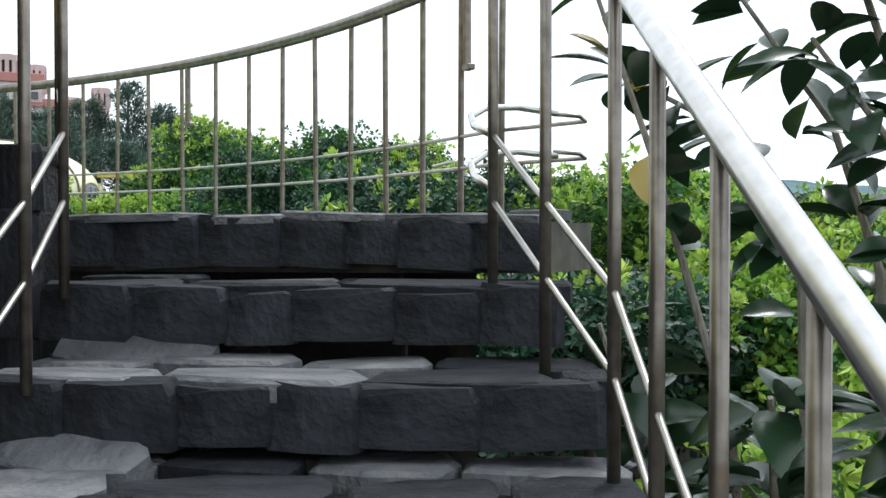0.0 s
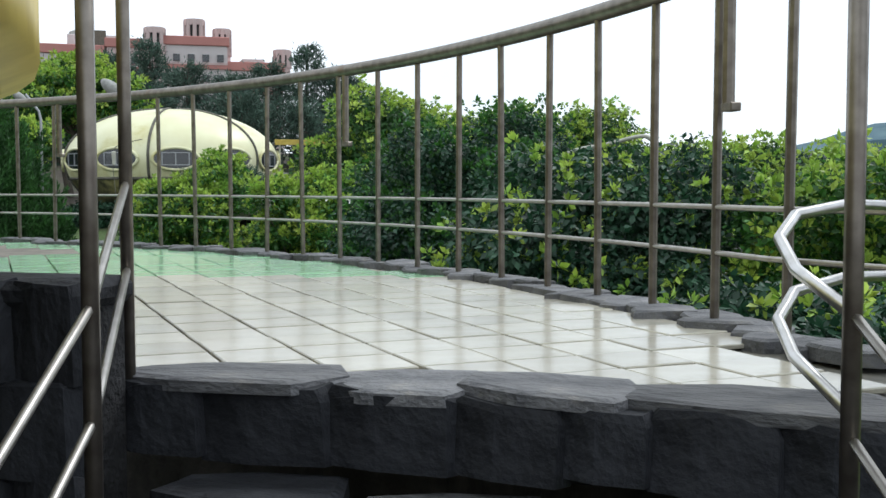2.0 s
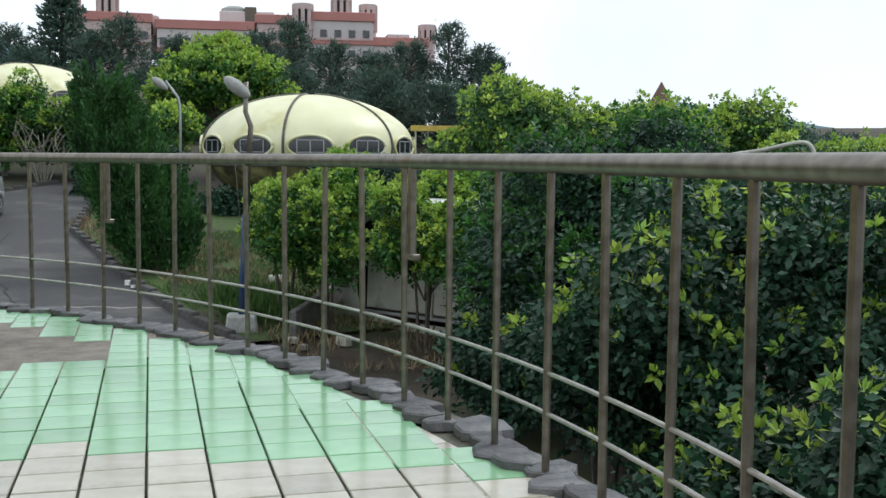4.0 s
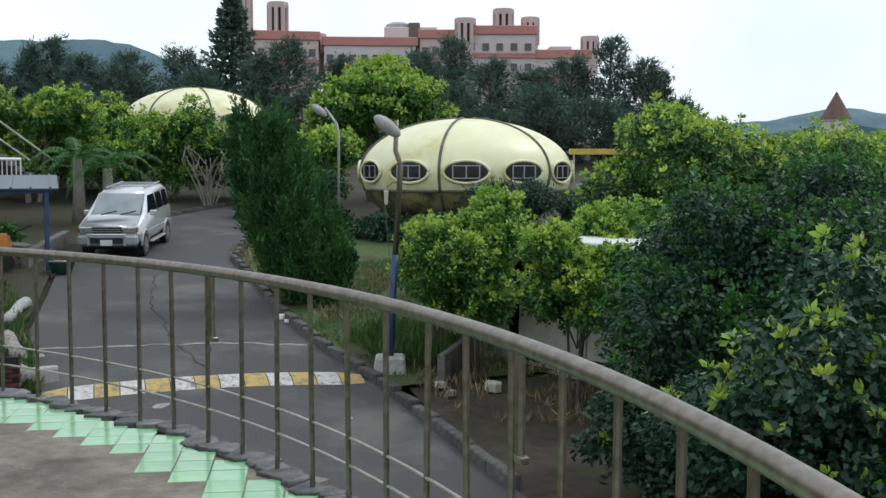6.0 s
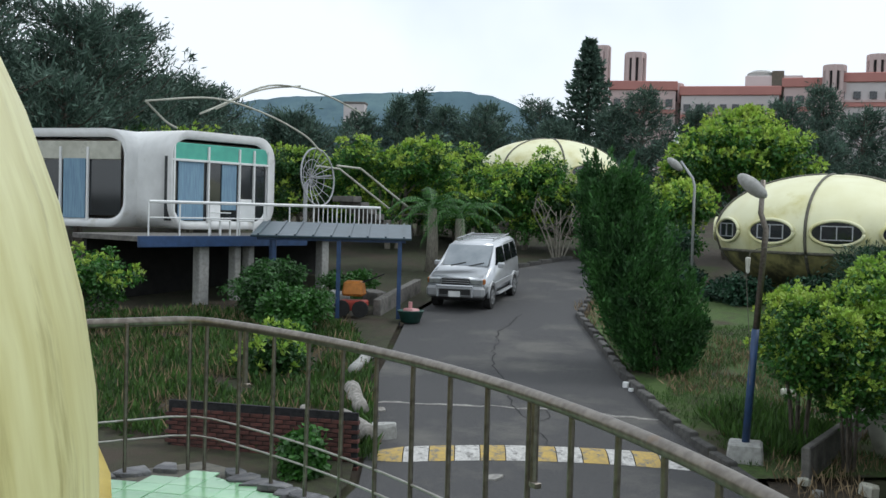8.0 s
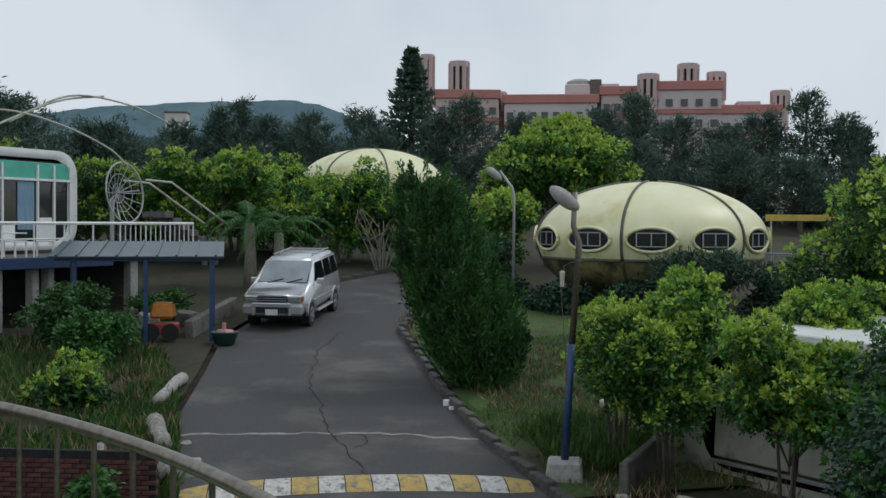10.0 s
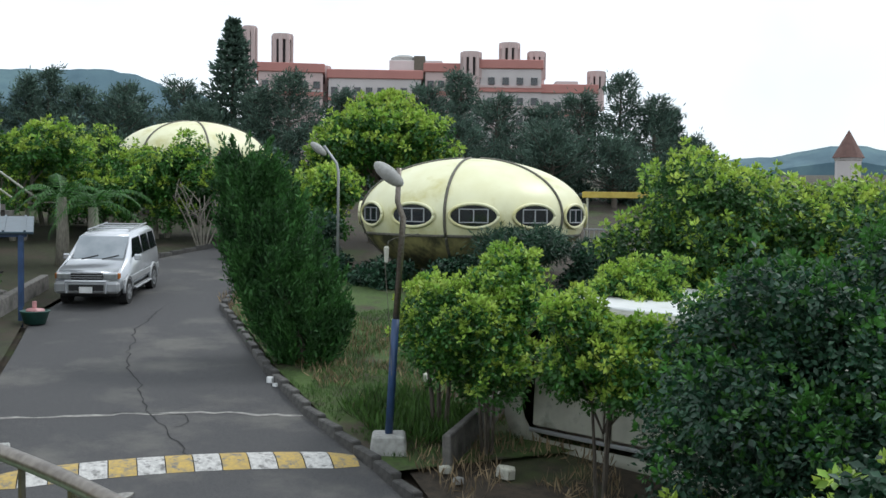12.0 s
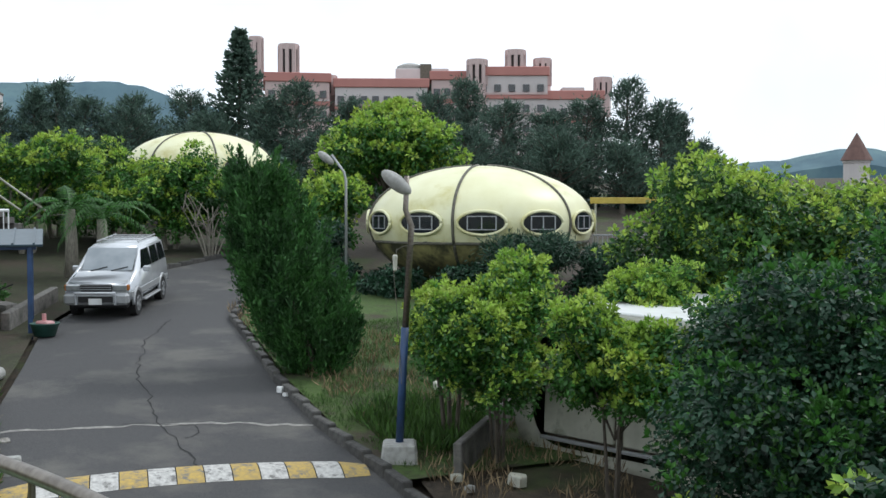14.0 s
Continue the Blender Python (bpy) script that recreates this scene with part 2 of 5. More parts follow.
def box(bm, c, s, bevel=0.0, m=None, top=1.0):
    """A box of size s centred at c, edges bevelled; top narrows its upper face."""
    r = bmesh.ops.create_cube(bm, size=1)
    vs = r["verts"]
    for v in vs:
        k = top if v.co.z > 0 else 1
        v.co = Vector((v.co.x * s[0] * k + c[0], v.co.y * s[1] * k + c[1], v.co.z * s[2] + c[2]))
    if bevel:
        es = list({e for v in vs for e in v.link_edges})
        g = bmesh.ops.bevel(bm, geom=es, offset=bevel, segments=1, affect="EDGES")
        vs = list({v for fc in g["faces"] for v in fc.verts} | {v for v in vs if v.is_valid})
    if m is not None:
        bmesh.ops.transform(bm, matrix=m, verts=vs)
    return bm


def bx(c, s, bevel=0.0, m=None, top=1.0):
    return box(bmesh.new(), c, s, bevel, m, top)


def tube(bm, pts, r, seg=8, r2=None):
    """A round bar along the points, tapering from r to r2."""
    pts = [Vector(p) for p in pts]
    r2 = r if r2 is None else r2
    rings, up = [], None
    for i, p in enumerate(pts):
        d = (pts[min(i + 1, len(pts) - 1)] - pts[max(i - 1, 0)]).normalized()
        if up is None:
            up = d.orthogonal().normalized()
        up = (up - d * up.dot(d)).normalized()
        side = d.cross(up)
        rr = r + (r2 - r) * i / max(1, len(pts) - 1)
        rings.append([bm.verts.new(p + (up * math.cos(a) + side * math.sin(a)) * rr) for a in [2 * math.pi * k / seg for k in range(seg)]])
    for a, b in zip(rings, rings[1:]):
        for k in range(seg):
            bm.faces.new((a[k], a[(k + 1) % seg], b[(k + 1) % seg], b[k]))
    bm.faces.new(rings[0][::-1])
    bm.faces.new(rings[-1])
    return bm


def tb(pts, r, seg=8, r2=None):
    return tube(bmesh.new(), pts, r, seg, r2)


def lathe(profile, seg=48, sx=1.0, sy=1.0, a0=0.0, a1=360.0):
    """Turn (radius, height) pairs about z."""
    bm = bmesh.new()
    full = a1 - a0 >= 360
    n = seg if full else seg + 1
    rings = []
    for r, z in profile:
        rings.append([bm.verts.new((r * sx * math.cos(a), r * sy * math.sin(a), z)) for a in [radians(a0 + (a1 - a0) * k / seg) for k in range(n)]])
    for a, b in zip(rings, rings[1:]):
        for k in range(seg):
            bm.faces.new((a[k], a[(k + 1) % n], b[(k + 1) % n], b[k]))
    return bm


def data_mesh(name, verts, faces):
    me = bpy.data.meshes.new(name)
    me.from_pydata(verts, [], faces)
    me.update()
    return me


def sheet_faces(nx, ny):
    return [(j * nx + i, j * nx + i + 1, (j + 1) * nx + i + 1, (j + 1) * nx + i) for j in range(ny - 1) for i in range(nx - 1)]


def smoothstep(v):
    v = min(1.0, max(0.0, v))
    return v * v * (3 - 2 * v)


def ground_z(x, y):
    """The lie of the land: the drive climbs away from the terrace, woods and hills behind."""
    s = (x + 11) * -0.75 + (y - 18) * 0.66
    z = -2.3 + 0.078 * min(60.0, max(-3.0, s))
    far = math.hypot(x, y)
    z += 0.03 * max(0.0, min(far, 300.0) - 70)
    return z


# ---- foliage ----
def leaf_mesh(name, centres, outs, size, ratio, rng, droop=0.0, spread=0.8, flat=False):
    """One mesh of small folded leaves at the centres, growing along outs."""
    n = len(centres)
    outs = outs / (np.linalg.norm(outs, axis=1)[:, None] + 1e-9)
    if flat:
        nor = outs * 0.8 + np.array([0, 0, 0.55]) + rng.normal(0, 0.42, (n, 3))
        nor /= np.linalg.norm(nor, axis=1)[:, None] + 1e-9
        d = np.cross(nor, rng.normal(0, 1, (n, 3))) + outs * 0.5
        d[:, 2] -= droop
        d /= np.linalg.norm(d, axis=1)[:, None] + 1e-9
        side = np.cross(d, nor)
        side /= np.linalg.norm(side, axis=1)[:, None] + 1e-9
    else:
        d = outs + rng.normal(0, spread, (n, 3))
        d[:, 2] -= droop
        d /= np.linalg.norm(d, axis=1)[:, None] + 1e-9
        side = np.cross(d, rng.normal(0, 1, (n, 3)))
        side /= np.linalg.norm(side, axis=1)[:, None] + 1e-9
    nor = np.cross(side, d)
    L = size * rng.uniform(0.6, 1.3, (n, 1))
    w = L * ratio
    base = centres
    tip = centres + d * L
    mid = centres + d * L * 0.5
    v = np.stack([base, mid + side * w + nor * w * 0.35, tip, mid - side * w + nor * w * 0.35], axis=1).reshape(-1, 3)
    i = np.arange(n)[:, None] * 4
    fcs = np.concatenate([i + np.array([[0, 1, 2]]), i + np.array([[0, 2, 3]])], axis=1).reshape(-1, 3)
    me = bpy.data.meshes.new(name)
    me.vertices.add(len(v))
    me.vertices.foreach_set("co", v.ravel())
    me.loops.add(fcs.size)
    me.loops.foreach_set("vertex_index", fcs.ravel().astype(np.int32))
    me.polygons.add(len(fcs))
    me.polygons.foreach_set("loop_start", np.arange(0, fcs.size, 3, dtype=np.int32))
    me.polygons.foreach_set("loop_total", np.full(len(fcs), 3, dtype=np.int32))
    me.update(calc_edges=True)
    return me


def clumps(lobes, k, rng, inner=0.75):
    """Clump centres on the lobes (cx, cy, cz, rx, ry, rz), with the way out from the lobe."""
    vol = np.array([(l[3] * l[4] + l[3] * l[5] + l[4] * l[5]) for l in lobes])
    pick = rng.choice(len(lobes), k, p=vol / vol.sum())
    lb = np.array(lobes)[pick]
    d = rng.normal(0, 1, (k, 3))
    d[:, 2] = np.where(d[:, 2] < -0.6, -d[:, 2], d[:, 2])
    d /= np.linalg.norm(d, axis=1)[:, None]
    r = rng.uniform(inner, 1.08, (k, 1))
    return lb[:, :3] + d * lb[:, 3:] * r, d


def tree(name, label, base, lobes, n, size, leaf, shoot=None, shoots=0.25, ratio=0.30, seed=1, flat=True, bark="bark", trunk=0.12, stems=1, clump=0.3,
         per=36, droop=0.0, category="tree", inner=0.62, limbs=9, spread=0.8, group=""):
    """A tree: tapered stems and limbs, and a crown of many leaves in clumps; lobes are relative to the base."""
    rng = np.random.default_rng(seed)
    t = thing(name, label, category, pose(*base), group)
    k = max(8, n // per)
    cc, dd = clumps(lobes, k, rng, inner)
    kk = np.repeat(np.arange(k), per)
    csz = clump * rng.uniform(0.6, 1.4, (k, 1))[kk]
    off = rng.normal(0, 1, (len(kk), 3))
    off /= np.linalg.norm(off, axis=1)[:, None]
    c = cc[kk] + off * csz * rng.uniform(0.35, 1.05, (len(kk), 1)) * np.array([1, 1, 0.75])
    mesh_ob("crown", leaf_mesh("crown", c, off + dd[kk] * 0.5, size, ratio, rng, droop, spread, flat), M[leaf], t)["kind"] = "stuff"
    if shoot:
        # rosettes of young leaves on the outer twigs
        top = np.where(dd[:, 2] > -0.25)[0]
        sel = rng.choice(top, max(4, int(len(top) * shoots * 3.2)))
        d0 = rng.normal(0, 1, (len(sel), 3))
        d0[:, 2] = np.abs(d0[:, 2]) + 0.3
        d0 = d0 / np.linalg.norm(d0, axis=1)[:, None]
        tips = cc[sel] + dd[sel] * clump * 0.35 + d0 * clump * rng.uniform(0.7, 1.15, (len(sel), 1))
        kk = np.repeat(np.arange(len(sel)), 13)
        off = rng.normal(0, 1, (len(kk), 3)) + d0[kk] * 0.9
        off /= np.linalg.norm(off, axis=1)[:, None]
        c = tips[kk] + off * size * 0.3
        mesh_ob("new_growth", leaf_mesh("new_growth", c, off, size * 1.05, ratio * 0.85, rng, 0, 0.25), M[shoot], t, "yellow-green young leaves")["kind"] = "stuff"
    bm = bmesh.new()
    lob = np.array(lobes)
    cen = lob[:, :3].mean(0)
    for s in range(stems):
        a = 2 * math.pi * s / stems + seed
        o = Vector((math.cos(a), math.sin(a), 0)) * (trunk * 1.5 if stems > 1 else 0)
        q = Vector(cen) + o * 4
        tube(bm, [o + Vector((0, 0, -0.3)), o * 1.5 + Vector((q.x * 0.15, q.y * 0.15, q.z * 0.4)), q], trunk, 7, trunk * 0.45)
    part("trunk", bm, M[bark], t)
    bm = bmesh.new()
    for j in rng.choice(k, min(limbs, k), replace=False):
        e = Vector(cc[j])
        st = Vector((cen[0] * 0.3, cen[1] * 0.3, cen[2] * 0.55))
        tube(bm, [st, st.lerp(e, 0.5) + Vector((0, 0, 0.12)), e], trunk * 0.4, 5, trunk * 0.08)
    part("branchwork", bm, M[bark], t)
    return t


# ---- ground, drive, terrace ----
gx = [-900, -500, -300, -200, -140, -100] + [-80 + 2 * i for i in range(56)] + [36, 50, 80, 140, 300, 700]
gy = [-400, -150, -60, -30, -12] + [-6 + 2 * i for i in range(46)] + [95, 120, 150, 200, 300, 500, 900, 1500]
gv = [(x, y, ground_z(x, y) + (0.10 * noise.noise((x * 0.3, y * 0.3, 0)) if abs(x) < 80 and 0 < y < 85 else 0) - 0.06) for y in gy for x in gx]
ground = mesh_ob("ground", data_mesh("ground", gv, sheet_faces(len(gx), len(gy))), M["soil"])
tagged(ground, "dark leaf-littered soil sloping up from terrace", "ground", kind="structure")

LEFT = [(-9.5, 7.6), (-11.2, 10.4), (-13.2, 13.2), (-15.6, 15.2), (-17.6, 16.6), (-20.5, 19.4), (-23.4, 22.1), (-26.5, 26.5), (-29.3, 31.4), (-30.3, 35.6), (-29.5, 40.0)]
RIGHT = [(0.5, 8.9), (-3.0, 12.2), (-6.2, 14.8), (-8.4, 16.7), (-10.1, 17.9), (-12.8, 19.6), (-15.5, 21.6), (-18.1, 23.8), (-20.9, 26.1), (-23.5, 29.6), (-24.5, 33.5)]


def strip(name, a, b, material, lift, n=9, sub=6):
    rows = []
    for i in range(len(a) - 1):
        for s in range(sub if i < len(a) - 2 else sub + 1):
            f = s / sub
            p = Vector(a[i]).lerp(Vector(a[i + 1]), f)
            q = Vector(b[i]).lerp(Vector(b[i + 1]), f)
            rows += [(*p.lerp(q, k / (n - 1)), 0) for k in range(n)]
    rows = [(x, y, ground_z(x, y) + lift) for x, y, _ in rows]
    return mesh_ob(name, data_mesh(name, rows, sheet_faces(n, len(rows) // n)), material)


road = strip("road", LEFT, RIGHT, M["asphalt"], 0.07)
tagged(road, "worn grey asphalt drive climbing past the houses", "road", kind="structure")
VERGE_R = [(3.5, 12), (0, 15), (-3, 18), (-5.5, 20.5), (-7, 22.5), (-9.5, 25), (-12, 27.5), (-14.5, 30), (-16.5, 33), (-18, 36), (-18, 40)]
# grassy bank between drive and the garden, and the verge on the other side
bank = strip("lawn", [(x + 0.15, y + 0.15) for x, y in RIGHT[4:]], VERGE_R[4:], M["lawn"], 0.10)
tagged(bank, "patchy green grass bank beside the drive", "lawn", kind="structure")
verge = strip("verge", [(-16, 2), (-22, 8), (-26, 12), (-29, 15), (-32, 18), (-34, 21), (-36, 25), (-38, 30), (-40, 34), (-40, 38), (-39, 42)], [(x - 0.1, y - 0.1) for x, y in LEFT], M["bank_soil"], 0.09)
tagged(verge, "overgrown weedy bank below the white house", "verge", kind="structure")


def drape(p, lift=0.0):
    return Vector((p[0], p[1], ground_z(p[0], p[1]) + lift))


def along(pts, step):
    """Points at even steps along a polyline, with the heading there."""
    out, carry = [], 0.0
    for a, b in zip(pts, pts[1:]):
        a, b = Vector(a), Vector(b)
        ln = (b - a).length
        d = carry
        while d < ln:
            out.append((a.lerp(b, d / ln), math.degrees(math.atan2((b - a).y, (b - a).x))))
            d += step
        carry = d - ln
    return out


kerb = thing("kerb", "low dark concrete kerb edging the drive", "kerb", kind="structure")
ks = bpy.data.meshes.new("kerb_stone")
kb = bx((0, 0, 0), (0.78, 0.16, 0.22), 0.02)
kb.to_mesh(ks)
kb.free()
for p, h in along(RIGHT[2:], 0.8) + along([(-26.0, 26.0), (-29.2, 31.2), (-30.2, 35.4)], 0.8):
    o = mesh_ob("kerb_stone", ks, M["kerb_dark"], kerb)
    o.matrix_world = pose(p.x, p.y, ground_z(p.x, p.y) + 0.12 + random.uniform(-0.015, 0.015), random.uniform(-2, 2), random.uniform(-1, 1), h)

# striped speed hump across the drive
hump = thing("speed_hump", "worn speed hump painted in white and yellow blocks", "speed hump", kind="structure")
ha, hb = Vector((-14.15, 14.25)), Vector((-10.75, 18.15))
hd = (hb - ha).normalized()
hn = Vector((-hd.y, hd.x))
for i in range(13):
    bm = bmesh.new()
    f0, f1 = i / 13, (i + 1) / 13 - 0.003
    secs = []
    for f in (f0, f1):
        c = ha.lerp(hb, f) + hn * 0.35 * (1 - (2 * f - 1) ** 2)
        taper = 1.0 if 0.02 < f < 0.97 else 0.7
        secs.append([bm.verts.new(drape(c + hn * w * taper, 0.075 + hh * taper)) for w, hh in ((-0.40, 0.0), (-0.2, 0.06), (0.0, 0.08), (0.2, 0.06), (0.40, 0.0))])
    for k in range(4):
        bm.faces.new((secs[0][k], secs[0][k + 1], secs[1][k + 1], secs[1][k]))
    part("painted_block", bm, M["yellow" if i % 2 == 0 else "road_white"], hump, smooth=True)


def ribbon(name, pts, w, material, lift, label, category, seed=0):
    rng = np.random.default_rng(seed)
    ps = [p for p, _ in along(pts, 0.25)]
    vs, n = [], len(ps)
    for i, p in enumerate(ps):
        d = (ps[min(i + 1, n - 1)] - ps[max(i - 1, 0)]).normalized()
        s = Vector((-d.y, d.x))
        j = Vector(rng.normal(0, 0.04, 2))
        ww = w * rng.uniform(0.5, 1.4)
        vs += [drape(p + j + s * ww, lift), drape(p + j - s * ww, lift)]
    ob = mesh_ob(name, data_mesh(name, vs, sheet_faces(2, n)), material)
    return tagged(ob, label, category, kind="structure")


ribbon("road_joint", [(-17.4, 15.6), (-16.0, 17.0), (-14.4, 18.6), (-12.9, 19.6)], 0.05, M["patch"], 0.076, "pale broken joint across the drive", "road joint", 3)
ribbon("road_crack", [(-12.6, 16.6), (-15.4, 18.3), (-18.2, 20.4), (-20.6, 22.8), (-22.2, 25.2)], 0.013, M["crack"], 0.078, "thin dark crack along the drive", "crack", 5)
ribbon("road_crack", [(-15.6, 17.6), (-14.6, 18.3), (-14.0, 18.0), (-14.1, 17.5)], 0.012, M["crack"], 0.079, "curved dark crack in the asphalt", "crack", 6)

# terrace: a ring-shaped slab round the near pod
TC = Vector((-5.583, 0.536))
TR = 6.853


def ring(a, r=TR):
    return Vector((TC.x + r * math.cos(radians(a)), TC.y + r * math.sin(radians(a))))


A0, DA, NP = 31.18, 2.72, 26
edge_arc = [ring(A0 - 6 + k * 2.0, TR + 0.13) for k in range(0, 38)]
corner = Vector((-6.72, 7.26))
outline = [Vector((0.6, 3.15))] + edge_arc + [corner + Vector((-0.15, 0.13)), Vector((-7.0, 5.0)), Vector((-7.0, 2.0)), Vector((-2.6, 2.0)), Vector((-0.78, 3.17))]
bm = bmesh.new()
vb = [bm.verts.new((p.x, p.y, -0.16)) for p in outline]
vt = [bm.verts.new((p.x, p.y, -0.018)) for p in outline]
bm.faces.new(vt)
bm.faces.new(vb[::-1])
for i in range(len(vb)):
    j = (i + 1) % len(vb)
    bm.faces.new((vb[i], vb[j], vt[j], vt[i]))
terrace = part("terrace", bm, M["grout"])
tagged(terrace, "curved terrace slab round the pod house", "terrace", kind="structure")
wall_pts = [ring(A0 - 2 + k * 4.0, TR - 0.05) for k in range(0, 18)] + [Vector((-6.7, 7.1)), Vector((-6.9, 5.0)), Vector((-6.9, 2.0))]
bm = bmesh.new()
rows = [[bm.verts.new((p.x + (TC.x - p.x) * k, p.y + (TC.y - p.y) * k, z)) for p in wall_pts] for k, z in ((0, -0.16), (0, -3.0), (0.04, -3.0), (0.04, -0.16))]
for a, b in zip(rows, rows[1:] + rows[:1]):
    for i in range(len(wall_pts) - 1):
        bm.faces.new((a[i], a[i + 1], b[i + 1], b[i]))
rw = part("retaining_wall", bm, M["old_concrete"])
tagged(rw, "dark stained retaining wall under the terrace", "wall", kind="structure")


def inside(p, poly):
    hit = False
    for a, b in zip(poly, poly[1:] + poly[:1]):
        if (a.y > p.y) != (b.y > p.y) and p.x < (b.x - a.x) * (p.y - a.y) / (b.y - a.y) + a.x:
            hit = not hit
    return hit


SCREED = [Vector(p) for p in [(-3.2, 6.64), (-3.1, 6.2), (-3.6, 5.5), (-4.6, 5.4), (-5.6, 5.9), (-5.4, 6.5), (-5.05, 6.88), (-4.3, 6.86), (-3.8, 6.72)]]
scr = part("bare_screed", bx((-4.3, 6.15, -0.012), (2.8, 1.7, 0.02), 0.0), M["screed"])
tagged(scr, "bare stained screed where floor tiles are missing", "floor", kind="structure")

# ---- floors' tiles ----
tiles = thing("floor_tiles", "glossy pale green and cream terrace floor tiles", "floor tiles", kind="structure")


def tile_mesh(name, w):
    me = bpy.data.meshes.new(name)
    b = bx((0, 0, -0.006), (w, w, 0.012), 0.0025)
    b.to_mesh(me)
    b.free()
    return me


TURN = 38.0
W_T = 0.175
tm_green, tm_cream = tile_mesh("tile_green", W_T - 0.006), tile_mesh("tile_cream", W_T - 0.008)
ct, st_ = math.cos(radians(TURN)), math.sin(radians(TURN))
small = [TC + (p - TC) * (1 - 0.19 / TR) if (p - TC).length > TR else p for p in outline]
small[0], small[-1] = Vector((0.40, 3.20)), Vector((-0.78, 3.2))
for i in range(-45, 60):
    for j in range(-45, 60):
        p = Vector((0.0 + ct * i * W_T - st_ * j * W_T, 3.4 + st_ * i * W_T + ct * j * W_T))
        if not inside(p, small) or (p - TC).length < 4.0 or p.y < 3.12 or inside(p, SCREED) or p.x < -6.6:
            continue
        green = p.y > 5.15 + 0.2 * (p.x + 1.8) or p.x < -2.3
        o = mesh_ob("tile", tm_green if green else tm_cream, M["tile_green" if green else "tile_cream"], tiles)
        o.matrix_world = pose(p.x, p.y, random.uniform(-0.0015, 0.0015), random.uniform(-0.25, 0.25), random.uniform(-0.25, 0.25), TURN)

# cut tiles following the curved edge
for k in range(46):
    a = A0 - 2 + k * 1.5
    b_ = bmesh.new()
    q = [ring(a + 0.02, TR - 0.34), ring(a + 1.47, TR - 0.34), ring(a + 1.47, TR - 0.09), ring(a + 0.02, TR - 0.09)]
    lo = [b_.verts.new((p.x, p.y, -0.015)) for p in q]
    hi = [b_.verts.new((p.x, p.y, -0.0035)) for p in q]
    b_.faces.new(hi)
    for i in range(4):
        b_.faces.new((lo[i], lo[(i + 1) % 4], hi[(i + 1) % 4], hi[i]))
    part("cut_tile", b_, M["tile_green" if a > 52 else "tile_cream"], tiles)

# flat stones along the terrace's edge
edging = thing("edging_stones", "rough grey slate stones edging the terrace", "edging", kind="structure")


def stone_mesh(name, sx, sy, sz, seed, rough=0.16):
    rng = random.Random(seed)
    b = bmesh.new()
    n = 7
    pts = []
    for k in range(n):
        a = 2 * math.pi * k / n
        cx, cy = math.cos(a), math.sin(a)
        q = max(abs(cx), abs(cy))
        pts.append((cx / q * sx / 2 * (1 - rng.random() * rough), cy / q * sy / 2 * (1 - rng.random() * rough)))
    lo = [b.verts.new((x, y, -sz / 2)) for x, y in pts]
    up = [b.verts.new((x * 0.99, y * 0.99, sz / 2 - sz * 0.22 * rng.random())) for x, y in pts]
    tp = [b.verts.new((x * 0.88, y * 0.88, sz / 2 + sz * 0.06 * rng.random())) for x, y in pts]
    for k in range(n):
        m2 = (k + 1) % n
        b.faces.new((lo[k], lo[m2], up[m2], up[k]))
        b.faces.new((up[k], up[m2], tp[m2], tp[k]))
    b.faces.new(tp)
    b.faces.new(lo[::-1])
    bmesh.ops.recalc_face_normals(b, faces=b.faces)
    me = bpy.data.meshes.new(name)
    b.to_mesh(me)
    b.free()
    return me


edge_st = [stone_mesh("edge_stone", 0.2, 0.26, 0.032, s, 0.5) for s in range(9)]
for k in range(66):
    a = A0 - 4.5 + k * 1.08
    p = ring(a, TR + random.uniform(-0.03, 0.05))
    o = mesh_ob("edge_stone", random.choice(edge_st), M["slate"], edging)
    s = random.uniform(0.55, 0.95)
    o.matrix_world = pose(p.x, p.y, random.uniform(-0.004, 0.008), random.uniform(-3, 3), random.uniform(-3, 3), a + random.uniform(-25, 25)) @ Matrix.Diagonal((random.uniform(0.7, 1.25), s, 1, 1))
for k in range(9):
    o = mesh_ob("edge_stone", random.choice(edge_st), M["slate"], edging)
    o.matrix_world = pose(-6.78 - 0.02 * k, 7.1 - 0.2 * k, -0.008, 0, 0, random.uniform(0, 360))

# ---- stairs: rough stone slabs with open gaps between ----
RISE = 0.17


def step_line(k):
    """Left and right ends of the nosing of step k (0 is the terrace's edge)."""
    l = [(-0.80, 3.06), (-0.60, 2.62), (-0.55, 2.22)]
    r = [(0.60, 3.02), (0.66, 2.64), (0.74, 2.28)]
    if k < 3:
        return Vector(l[k]), Vector(r[k])
    return Vector((-0.52 + 0.01 * (k - 3), 2.22 - 0.31 * (k - 2))), Vector((0.74 + 0.055 * (k - 2), 2.28 - 0.31 * (k - 2)))


